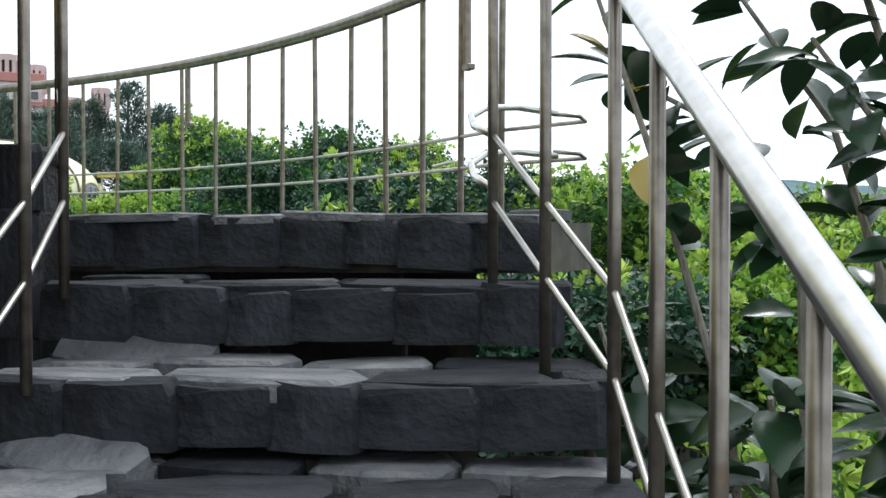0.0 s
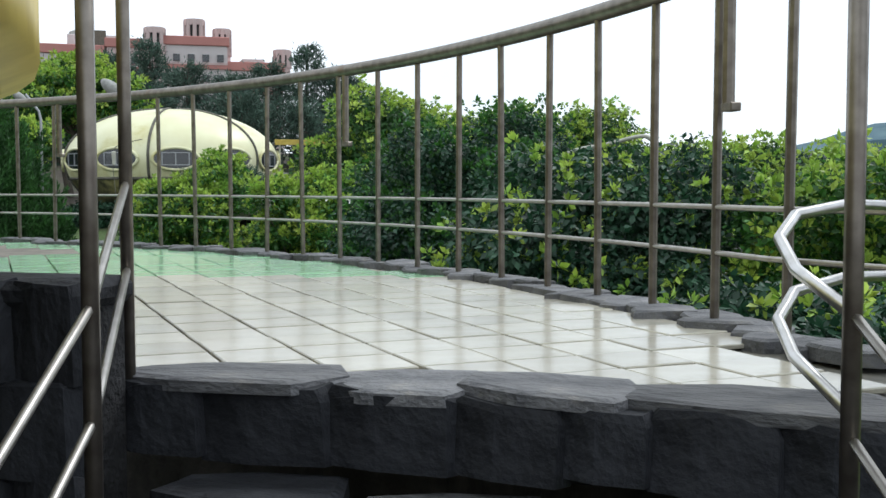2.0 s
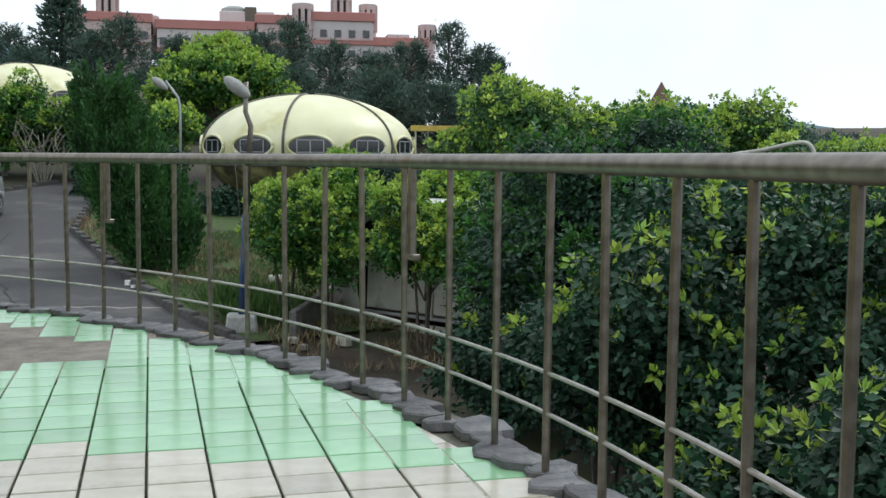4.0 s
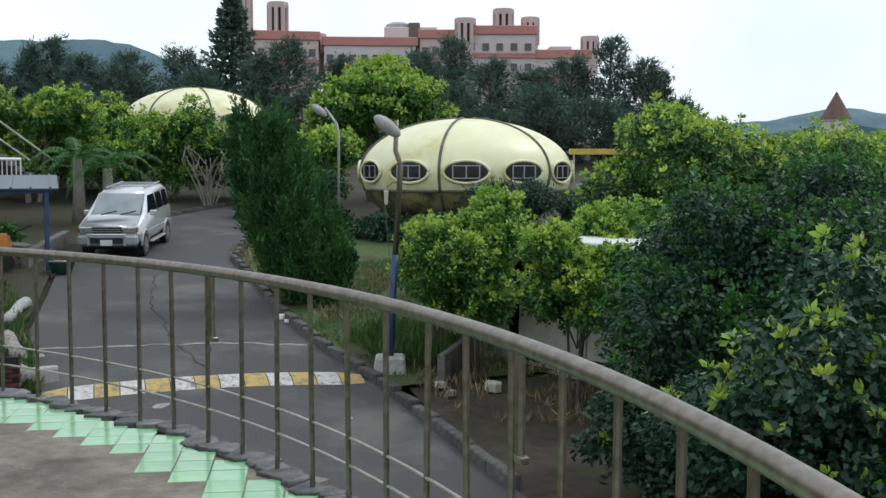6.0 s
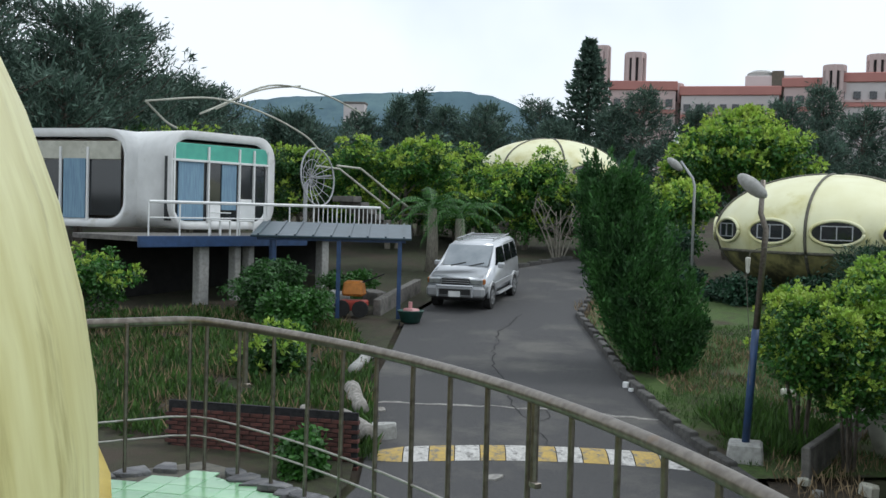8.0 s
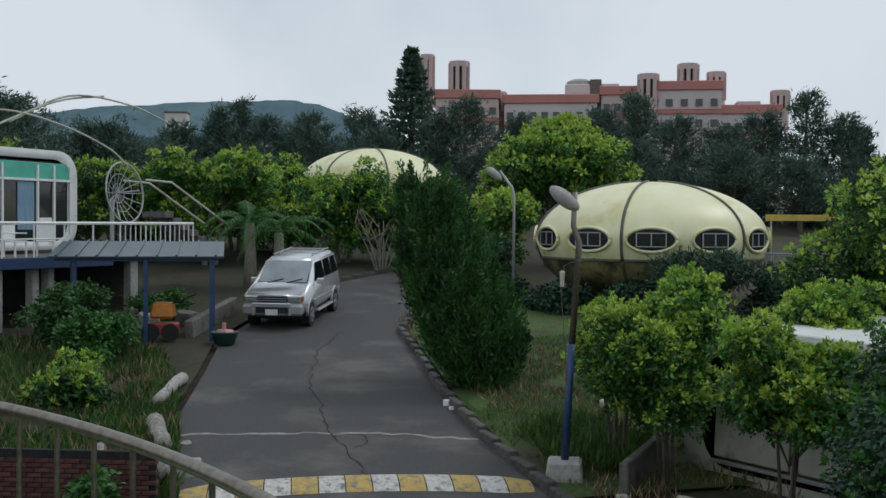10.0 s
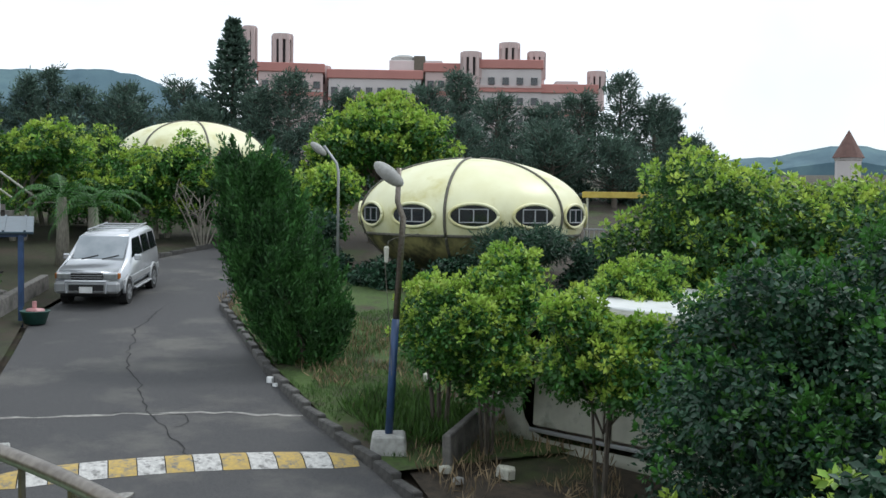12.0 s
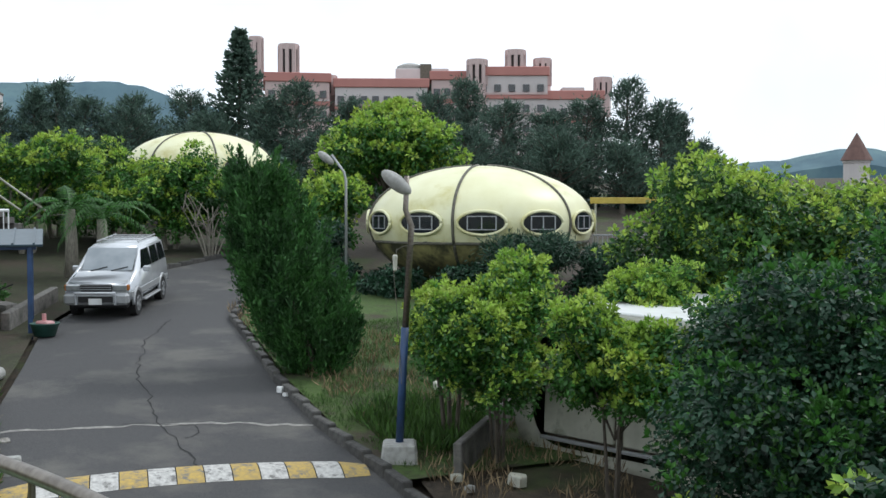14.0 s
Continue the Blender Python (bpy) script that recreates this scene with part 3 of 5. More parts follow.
stairs = thing("stairs", "dark rough stone steps with open gaps below the treads", "stairs", kind="structure")
tread_st = [stone_mesh("tread_stone", 0.36, 0.34, 0.045, s + 20, 0.14) for s in range(5)]
face_st = [stone_mesh("face_stone", 0.2, 0.10, 0.115, s + 40, 0.12) for s in range(6)]
for k in range(0, 13):
    l, r = step_line(k)
    d = (r - l).normalized()
    back = Vector((-d.y, d.x))
    z = -RISE * k
    ln = (r - l).length
    ang = math.degrees(math.atan2(d.y, d.x))
    mid = (l + r) / 2
    depth = 0.40 if k else 0.22
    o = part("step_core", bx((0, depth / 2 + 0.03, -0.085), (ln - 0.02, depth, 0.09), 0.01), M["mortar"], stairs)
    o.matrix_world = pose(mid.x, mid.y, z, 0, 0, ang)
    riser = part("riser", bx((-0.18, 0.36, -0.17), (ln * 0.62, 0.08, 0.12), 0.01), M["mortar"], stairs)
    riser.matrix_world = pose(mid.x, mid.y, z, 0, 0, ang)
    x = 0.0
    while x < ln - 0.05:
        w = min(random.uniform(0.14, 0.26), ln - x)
        o = mesh_ob("face_stone", random.choice(face_st), M["slate_shaded"], stairs)
        p = l + d * (x + w / 2) + back * 0.03
        o.matrix_world = pose(p.x, p.y, z - 0.075 + random.uniform(-0.006, 0.006), random.uniform(-4, 4), random.uniform(-3, 3), ang) @ Matrix.Diagonal((w / 0.2 * 1.16, random.uniform(0.8, 1.1), random.uniform(1.0, 1.2), 1))
        x += w
    for row in ((0.06, 0.28) if k else (0.05,)):
        x = -0.02
        while x < ln - 0.05:
            w = random.uniform(0.24, 0.46)
            w = min(w, ln - x + 0.02)
            # lower treads use the slate with painted shade, the top one the lit slate
            o = mesh_ob("tread_stone", random.choice(tread_st), M["slate_shaded" if k > 0 else "slate"], stairs)
            p = l + d * (x + w / 2) + back * (row + (0.06 if k else 0.05))
            o.matrix_world = pose(p.x, p.y, z - (0.02 if k else 0.006) + random.uniform(-0.006, 0.006), random.uniform(-2, 2), random.uniform(-2, 2), ang) @ Matrix.Diagonal((w / 0.36 * (1.06 if k else 1.2), random.uniform(0.62, 0.76) if k else random.uniform(0.6, 0.74), 1 if k else 0.55, 1))
            x += w
stringer = part("stringer", tb([(-0.2, 3.1, -0.35), (0.0, 1.2, -1.3), (0.1, -0.6, -2.2)], 0.09, 6), M["old_concrete"], stairs)

# loose pale stone plates under the steps
for i, (x, y, z, w, d_) in enumerate([(-0.35, 2.62, -0.33, 0.42, 0.2), (-0.32, 2.20, -0.50, 0.32, 0.13)]):
    o = mesh_ob("stone_plate", stone_mesh("stone_plate", w, d_, 0.05, 70 + i, 0.1), M["slate"])
    o.matrix_world = pose(x, y, z, 30, 0, 5)
    tagged(o, "loose pale concrete plate lying on a step", "stone plate")

# low dark stone block beside the top of the stairs
block = thing("stone_block", "low dark stone wall beside the stair head", "stone wall", kind="structure")
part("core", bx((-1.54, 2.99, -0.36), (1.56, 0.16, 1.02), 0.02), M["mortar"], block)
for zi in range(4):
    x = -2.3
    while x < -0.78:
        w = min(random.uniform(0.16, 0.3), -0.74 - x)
        o = mesh_ob("face_stone", random.choice(face_st), M["slate_shaded"], block)
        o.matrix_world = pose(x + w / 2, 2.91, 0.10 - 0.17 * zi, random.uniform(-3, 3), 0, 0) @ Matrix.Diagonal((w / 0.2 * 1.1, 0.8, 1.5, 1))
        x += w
part("cap", bx((-1.54, 2.98, 0.165), (1.58, 0.2, 0.05), 0.015), M["slate_shaded"], block)

# ---- terrace railing ----
RH = 0.88
railing = thing("terrace_railing", "weathered stainless steel railing with thin upright bars", "railing", kind="structure")
arc_pts = [ring(A0 - 3.4 + k * 1.36) for k in range(0, 53)]
rail_xy = arc_pts + [corner]
part("handrail", tb([(p.x, p.y, RH) for p in rail_xy] + [(-6.79, 7.16, RH), (-6.88, 6.4, RH), (-7.0, 4.9, RH)], 0.027, 12), M["steel"], railing, "thick round steel handrail", True)
for z in (0.30, 0.185):
    part("mid_rail", tb([(0.62, 3.48, z + 0.015), (0.70, 3.50, z + 0.01), (0.72, 3.56, z), (0.66, 3.62, z)] + [(p.x, p.y, z) for p in rail_xy[1:]] + [(-6.80, 7.14, z), (-6.88, 6.4, z), (-7.0, 4.9, z)], 0.007, 6), M["steel_mid"], railing, "", True)
for dz in (0.0, -0.13):
    part("curled_rail", tb([(0.48, 2.75, 0.19 + dz), (0.42, 2.95, 0.23 + dz), (0.40, 3.08, 0.27 + dz), (0.43, 3.2, 0.305 + dz), (0.52, 3.33, 0.32 + dz), (0.63, 3.46, 0.315 + dz)], 0.010, 7), M["steel_bright"], railing, "rail end curled to the stair rail", True)
pm = bpy.data.meshes.new("post")
pb = tb([(0, 0, -0.02), (0, 0, RH)], 0.0118, 8)
pb.to_mesh(pm)
pb.free()
sm = bpy.data.meshes.new("stub")
sb = tb([(0, 0, RH - 0.34), (0, 0, RH)], 0.016, 8)
box(sb, (-0.012, 0, RH - 0.335), (0.05, 0.03, 0.022), 0.003)
sb.to_mesh(sm)
sb.free()
for n in range(-1, NP):
    p = ring(A0 + n * DA)
    o = mesh_ob("post", pm, M["steel"], railing)
    o.matrix_world = pose(p.x, p.y, 0, random.uniform(-0.5, 0.5), random.uniform(-0.5, 0.5), 0)
    if n % 8 == 0:
        p = ring(A0 + n * DA - 0.45)
        o = mesh_ob("stub", sm, M["steel"], railing)
        o.matrix_world = pose(p.x, p.y, 0, 0, 0, A0 + n * DA + 90)
for k in range(6):
    o = mesh_ob("post", pm, M["steel"], railing)
    o.matrix_world = pose(-6.73 - 0.045 * k, 7.22 - 0.38 * k, 0)

# ---- stair railings ----
def stair_rail(name, foot, top_h, label, thick, ks, seed):
    """A sloping handrail on uprights standing at the step ends, with two thin sloping bars."""
    t = thing(name, label, "railing", kind="structure")
    pts = [foot(k) for k in ks]
    part("handrail", tb([(p.x, p.y, p.z + top_h) for p in pts], thick, 12), M["steel_bright"], t, "bright round steel handrail", True)
    for hh in (0.36, 0.20):
        part("mid_rail", tb([(p.x, p.y, p.z + hh) for p in pts], 0.0075, 6), M["steel_mid"], t, "", True)
    for p in pts:
        part("post", tb([(p.x, p.y, p.z - 0.03), (p.x, p.y, p.z + top_h)], 0.0128, 8), M["steel"], t, "", True)
    return t


def right_foot(k):
    x, y = (0.48 + 0.13 * (k - 1), 2.75 - 0.30 * (k - 1)) if k < 3 else (0.74 + 0.05 * (k - 3), 2.15 - 0.31 * (k - 3))
    return Vector((x, y, -RISE * k))


def left_foot(k):
    x, y = [(-0.77, 3.08), (-0.52, 2.58), (-0.42, 2.20)][k] if k < 3 else (-0.40 + 0.01 * (k - 3), 2.22 - 0.31 * (k - 2))
    return Vector((x, y, -RISE * k))


stair_rail("stair_railing", right_foot, 0.94, "bright steel stair railing on the garden side", 0.022, range(1, 12), 1)
stair_rail("stair_railing", left_foot, 1.06, "steel stair railing on the pod side", 0.024, range(0, 12), 2)


# ---- pod houses ----
def pod(name, label, at, turn, r, eq, top, bottom, near=False, first=0.0, seams=(), deck=False):
    """A flying-saucer house: an oval shell on a belt of oval windows, a tapered underside and legs. eq, top, bottom: heights from the ground."""
    t = thing(name, label, "house", pose(*at, 0, 0, turn))
    # an ellipsoid, widest through the windows; the belt joint lies below them
    mid = eq + (0.01 if near else 0.62)
    up = top - mid
    down = (mid - bottom) * (1.02 if near else 1.08)
    low = 0.25 if near else 0.5

    def shape(z):
        k = (z - mid) / (up if z > mid else down)
        return r * max(0.0, 1 - min(1.0, abs(k)) ** 2) ** (0.5 if z > mid else low)
    prof = [(shape(eq + (mid - eq) * i / 6), eq + (mid - eq) * i / 6) for i in range(6)]
    prof += [(max(0.02, r * math.cos(i / 22 * math.pi / 2)), mid + up * math.sin(i / 22 * math.pi / 2)) for i in range(23)]
    part("upper_shell", lathe(prof, 72), M["hull_band" if near else "hull"], t, "cream fibreglass upper shell", True)
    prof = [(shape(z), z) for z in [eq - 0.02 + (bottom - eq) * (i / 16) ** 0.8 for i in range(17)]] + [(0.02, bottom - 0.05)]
    part("lower_shell", lathe(prof, 72), M["hull_near" if near else "hull_low"], t, "stained tapered underside, darker than the shell", True)
    re_ = shape(eq)
    part("belt_joint", lathe([(re_ - 0.06, eq - (0.16 if near else 0.06)), (re_ + 0.03, eq - (0.12 if near else 0.05)), (re_ + 0.03, eq + 0.03), (re_ - 0.02, eq + 0.05)], 72), M["ochre" if near else "seam"], t, "", True)
    for s in seams:
        cs_, sn_ = math.cos(radians(s)), math.sin(radians(s))
        pts = [(shape(z) + 0.012, z) for z in [eq + (mid - eq) * i / 5 for i in range(5)]]
        pts += [(r * math.cos(i / 20 * math.pi / 2) + 0.012, mid + up * math.sin(i / 20 * math.pi / 2) + 0.006) for i in range(20)]
        part("seam", tb([(a * cs_, a * sn_, z) for a, z in pts], 0.05, 5), M["seam"], t, "dark seam over the shell", True)
        pts = [(shape(z) * 1.003, z) for z in [eq - 0.04 + (bottom - eq) * i / 13 for i in range(10)]]
        part("seam", tb([(a * cs_, a * sn_, z) for a, z in pts], 0.05, 5), M["seam"], t, "", True)
    if not near:
        zc = mid
        for k in range(12):
            az = first + 30 * k
            m = pose(0, 0, 0, 0, 0, az) @ pose(shape(zc) - 0.05, 0, zc, 0, 0, 0)
            w, h = 0.74, 0.36
            b = bmesh.new()
            ringpts = [(0.03, w * math.cos(a), h * math.sin(a)) for a in [2 * math.pi * i / 28 for i in range(29)]]
            tube(b, ringpts, 0.05, 6)
            win = part("window", b, M["hull"], t, "oval cream window surround", True)
            win.matrix_parent_inverse = Matrix()
            win.matrix_basis = m
            b = bmesh.new()
            b.faces.new([b.verts.new((0.035, w * 0.95 * math.cos(a), h * 0.95 * math.sin(a))) for a in [2 * math.pi * i / 28 for i in range(28)]])
            part("recess", b, M["glass"], win)
            part("pane", bx((0.045, 0, 0), (0.02, w * 1.2, h * 1.15), 0.005), M["glass"], win)
            b = bmesh.new()
            for yy in (-w * 0.58, 0, w * 0.58):
                box(b, (0.065, yy, 0), (0.03, 0.035, h * 1.15))
            for zz in (-h * 0.55, h * 0.55):
                box(b, (0.065, 0, zz), (0.028, w * 1.2, 0.03))
            part("window_frame", b, M["car_low"], win, "aluminium sliding frame")
    for k in range(4):
        a = radians(45 + 90 * k)
        c, s = math.cos(a), math.sin(a)
        part("leg", tb([(c * r * 0.62, s * r * 0.62, eq + (bottom - eq) * 0.6), (c * r * 0.5, s * r * 0.5, -0.4)], 0.09, 8), M["seam"], t)
    part("plinth", lathe([(0.02, 0.35), (r * 0.36, 0.35), (r * 0.40, -0.5)], 24), M["old_concrete"], t)
    return t


def face_to(x, y):
    return math.degrees(math.atan2(5.07 - y, -1.2 - x))


G1 = ground_z(-19.26, 36.22)
pod("pod_house", "cream saucer-shaped house with oval windows on legs", (-19.26, 36.22, G1), face_to(-19.26, 36.22), 3.72, 0.62 - G1, 3.08 - G1, -0.75 - G1, first=0.5, seams=(-13, 48, -75, 110, 170))
G2 = ground_z(-41.3, 45.6)
pod("pod_house", "cream saucer-shaped house half hidden by trees", (-41.3, 45.6, G2), face_to(-41.3, 45.6), 3.75, 3.08 - G2, 5.53 - G2, 1.7 - G2, first=28.0, seams=(12, -38, 80))
pod("pod_house", "mossy yellow saucer-shaped house above the terrace", (TC.x, TC.y, -0.2), 0, 5.22, 0.97, 4.7, 0.35, near=True, seams=(20, 80))

# deck with railing and yellow-edged awning beside the far pod
deck = thing("pod_deck", "small raised deck with grey railing and yellow awning", "deck", pose(-15.0, 39.0, 0, 0, 0, 28))
part("platform", bx((0, 0, 0.0), (3.0, 2.2, 0.18), 0.02), M["old_concrete"], deck)
part("awning", bx((0.1, 0.3, 1.95), (3.1, 2.2, 0.08), 0.01), M["sheet"], deck)
part("awning_edge", bx((0.1, -0.83, 1.93), (3.15, 0.06, 0.2), 0.01), M["ochre"], deck, "yellow awning edge board")
for x in (-1.3, 1.45):
    part("awning_post", tb([(x, -0.8, 0), (x, -0.8, 1.9)], 0.035, 6), M["off_white"], deck)
part("handrail", tb([(-1.4, -1.05, 0.8), (1.45, -1.05, 0.8), (1.45, 0.9, 0.8)], 0.03, 6), M["car_low"], deck)
for i in range(19):
    part("baluster", tb([(-1.4 + i * 0.158, -1.05, 0.05), (-1.4 + i * 0.158, -1.05, 0.8)], 0.014, 5), M["car_low"], deck)
for x in (-1.2, 1.2):
    part("pillar", bx((x, -0.6, -1.1), (0.4, 0.4, 2.1), 0.02), M["old_concrete"], deck)


# ---- rounded box houses ----
def rounded_house(name, label, m, width, depth, height, wallmat, detail=True):
    """A box house with rounded corners: shell ring, glazed front, deck in front (front is -y, base at z 0)."""
    t = thing(name, label, "house", m)
    rad = 0.75

    def loop(w, h, rr, y):
        out = []
        for cx, cz, a0 in ((w / 2 - rr, h - rr, 0), (-w / 2 + rr, h - rr, 90), (-w / 2 + rr, rr, 180), (w / 2 - rr, rr, 270)):
            for i in range(7):
                a = radians(a0 + 15 * i)
                out.append((cx + rr * math.cos(a), y, cz + rr * math.sin(a)))
        return out
    b = bmesh.new()
    rings = [loop(width - 0.5, height - 0.5, rad - 0.2, 0.0), loop(width, height, rad, -0.16), loop(width, height, rad, depth), loop(width - 0.5, height - 0.5, rad - 0.2, depth + 0.1)]
    rv = []
    for k, rg in enumerate(rings):
        dz = 0.25 if k in (0, 3) else 0
        rv.append([b.verts.new((x, y, z + dz)) for x, y, z in rg])
    nn = len(rv[0])
    for a, c in zip(rv, rv[1:]):
        for i in range(nn):
            b.faces.new((a[i], a[(i + 1) % nn], c[(i + 1) % nn], c[i]))
    b.faces.new(rv[3])
    part("shell", b, wallmat, t, "", True)
    part("back_room", bx((0, 0.4, height / 2), (width - 0.6, 0.05, height - 0.6)), M["tan"], t)
    return t


wm = pose(-30.95, 20.6, 0.82, 0, 0, 106)
vw = rounded_house("white_house", "white box-shaped house with rounded corners on a raised deck", wm, 4.4, 4.6, 2.95, M["white"])
part("teal_transom", bx((0.1, -0.02, 2.33), (4.1, 0.05, 0.5), 0.02), M["teal"], vw, "translucent green transom panels")
for x in (-2.0, -0.62, 0.7, 1.35, 2.0):
    part("mullion", bx((x, -0.06, 1.36), (0.07, 0.08, 2.3), 0.01), M["white"], vw)
part("transom_bar", bx((0, -0.06, 2.06), (4.2, 0.08, 0.07), 0.01), M["white"], vw)
part("curtain", bx((-1.3, -0.03, 1.15), (1.0, 0.03, 1.75)), M["curtain"], vw, "blue patterned curtain")
part("curtain", bx((0.28, -0.03, 1.3), (0.62, 0.03, 1.4)), M["curtain"], vw)
part("door_leaf", bx((1.02, -0.01, 1.2), (0.55, 0.05, 1.6), 0.01), M["glass"], vw)
part("door_rail", bx((1.02, -0.05, 0.85), (0.5, 0.04, 0.2), 0.01), M["white"], vw)
part("glazing", bx((-0.2, 0.0, 1.2), (4.2, 0.012, 1.9)), M["glass"], vw)
# side wing of the same house, seen past its corner
wing = rounded_house("white_house", "white rounded house wing with wide glazed wall", pose(-33.6, 16.6, 0.82, 0, 0, 30), 5.0, 3.0, 2.95, M["white"])
part("upper_panel", bx((0.0, -0.02, 2.3), (4.3, 0.05, 0.55), 0.02), M["off_white"], wing)
part("curtain", bx((0.5, -0.03, 1.15), (0.8, 0.04, 1.8)), M["curtain"], wing, "pale blue curtain")
part("glazing", bx((0.0, 0.0, 1.2), (4.3, 0.012, 1.7)), M["glass"], wing)
for x in (-1.2, 0.0, 1.0):
    part("mullion", bx((x, -0.06, 1.3), (0.07, 0.08, 2.2), 0.01), M["white"], wing)

hd_ = thing("house_deck", "raised concrete deck with blue fascia and white railing", "deck", pose(-29.3, 20.3, 0.7, 0, 0, 101))
part("slab", bx((0.3, 0.3, -0.06), (9.4, 3.0, 0.14), 0.01), M["old_concrete"], hd_)
part("fascia", bx((-1.4, -1.22, -0.13), (6.0, 0.08, 0.3), 0.01), M["blue"], hd_, "dark blue deck fascia")
part("handrail", tb([(-4.0, -1.1, 0.92), (5.0, -1.1, 0.92)], 0.045, 6), M["white"], hd_)
part("handrail", tb([(-4.0, -1.1, 0.5), (0.0, -1.1, 0.5)], 0.02, 6), M["white"], hd_)
for i in range(10):
    part("rail_post", tb([(-4.0 + i, -1.1, 0), (-4.0 + i, -1.1, 0.92)], 0.025, 6), M["white"], hd_)
for i in range(14):
    part("baluster", tb([(2.2 + i * 0.2, -1.1, 0), (2.2 + i * 0.2, -1.1, 0.9)], 0.016, 5), M["white"], hd_)
for x, w in ((-2.1, 0.34), (-0.9, 0.22), (-0.4, 0.22), (2.6, 0.3)):
    part("pillar", bx((x, -0.9, -1.2), (w, 0.3, 2.2), 0.02), M["concrete"], hd_)
# added black sheet that paints the shade below the slab
part("back_wall", bx((0.3, 1.5, -1.2), (9.0, 0.2, 2.3)), M["dark"], hd_, "black sheet painted as the shade under the deck")
part("stair_flight", bx((-4.2, -0.9, -1.0), (3.2, 0.7, 0.2), 0.02, pose(0, 0, 0, 0, -38, 0) @ pose(0.6, 0, -2.2)), M["old_concrete"], hd_)

# plastic chairs on the deck
def plastic_chair(m, label):
    t = thing("garden_chair", label, "chair", m, "chairs on the deck")
    part("seat", bx((0, 0, 0.42), (0.46, 0.44, 0.04), 0.012), M["white"], t)
    part("backrest", bx((0, 0.22, 0.68), (0.46, 0.04, 0.48), 0.012), M["white"], t)
    for x in (-0.2, 0.2):
        part("armrest", bx((x, 0.0, 0.64), (0.05, 0.42, 0.03), 0.01), M["white"], t)
        for y in (-0.19, 0.19):
            part("leg", bx((x, y, 0.21), (0.045, 0.045, 0.42), 0.008), M["white"], t)
    return t


c0 = plastic_chair(pose(-28.6, 19.3, 0.71, 0, 0, 110), "white moulded plastic garden chair on the deck")
copy_thing(c0, pose(-28.5, 20.1, 0.71, 0, 0, 60))

# satellite dish frame and bent roof hoops
dish = thing("satellite_dish", "open grey wire-mesh satellite dish on a post", "satellite dish", pose(-31.3, 23.9, 0.8, 0, 0, 112))
part("mast", tb([(0, 0, 0), (0, 0, 1.6)], 0.07, 8), M["car_low"], dish)
DISH = pose(0, -0.2, 1.75, 84, 0, 0)
for rr, zz in ((0.3, 0.03), (0.6, 0.12), (0.95, 0.28)):
    part("rim" if rr > 0.9 else "mesh_ring", tb([(rr * math.cos(a), rr * math.sin(a), zz) for a in [i * math.pi / 14 for i in range(29)]], 0.03 if rr > 0.9 else 0.012, 5), M["car_low"], dish).matrix_basis = DISH
for k in range(16):
    a = k * math.pi / 8
    part("mesh_rib", tb([(math.cos(a) * rr, math.sin(a) * rr, zz) for rr, zz in ((0.02, 0.0), (0.3, 0.03), (0.6, 0.12), (0.95, 0.28))], 0.014, 5), M["car_low"], dish).matrix_basis = DISH
part("feed_arm", tb([(0, 0, 0), (0, 0, 0.8)], 0.03, 6), M["car_low"], dish).matrix_basis = DISH


def curve_through(pts, n=6):
    """A smooth line through the points."""
    p = [Vector(q) for q in pts]
    p = [p[0] * 2 - p[1]] + p + [p[-1] * 2 - p[-2]]
    out = []
    for a, b, c, d in zip(p, p[1:], p[2:], p[3:]):
        for i in range(n):
            u = i / n
            out.append(0.5 * (2 * b + (c - a) * u + (2 * a - 5 * b + 4 * c - d) * u * u + (3 * b - a - 3 * c + d) * u ** 3))
    return out + [p[-2]]


hoops = thing("roof_hoops", "bent bare metal awning hoops over the house", "awning frame", pose(-30.6, 20.6, 0))
for pts in ([(0.4, -2.9, 4.5), (0.5, -0.8, 4.75), (0.4, 1.0, 4.45), (0.2, 2.6, 3.9), (0, 3.4, 3.4)], [(0.4, -2.9, 4.5), (0.2, -2.2, 4.0), (0.2, -1.8, 3.8)], [(-1.2, 0.2, 4.6), (-1.0, 2.0, 5.5), (-0.9, 4.0, 5.4), (-0.9, 5.6, 4.9)], [(-1.1, -0.4, 4.4), (-1.0, 1.6, 5.3), (-1.0, 3.2, 5.6)]):
    part("hoop", tb(curve_through(pts), 0.032, 6), M["off_white"], hoops, "", True)
stair2 = thing("outdoor_steps", "grey steps with slanting pipe handrails", "stairs", pose(-31.2, 25.8, 0.0, 0, 0, 92))
for i in range(7):
    part("step", bx((i * 0.34, 0.4, 1.9 - i * 0.2), (0.36, 1.2, 0.2), 0.01), M["old_concrete"], stair2)
for y in (-0.2, 1.0):
    part("handrail", tb([(-0.9, y, 3.0), (0.1, y, 2.95), (2.4, y, 1.6)], 0.035, 6), M["off_white"], stair2)

# lean-to roof on blue posts beside the drive
canopy = thing("lean_to", "grey sheet roof on blue posts beside the drive", "canopy", pose(-25.2, 20.9, 0, 0, 0, 52))
part("roof_sheet", bx((0, 0.1, 0), (4.2, 2.5, 0.06), 0.01, pose(0, 0, 0.95, 7.5, 0, 0)), M["sheet"], canopy)
for i in range(9):
    part("roof_rib", bx((-1.9 + i * 0.475, 0.1, 0.045), (0.05, 2.48, 0.04), 0.0, pose(0, 0, 0.95, 7.5, 0, 0)), M["sheet"], canopy)
for x, y in ((-1.5, -0.9), (0.2, -1.0), (1.8, -1.0), (-1.8, 1.0), (1.8, 1.0)):
    part("post", bx((x, y, -0.43), (0.11, 0.11, 2.5), 0.01), M["blue"], canopy)
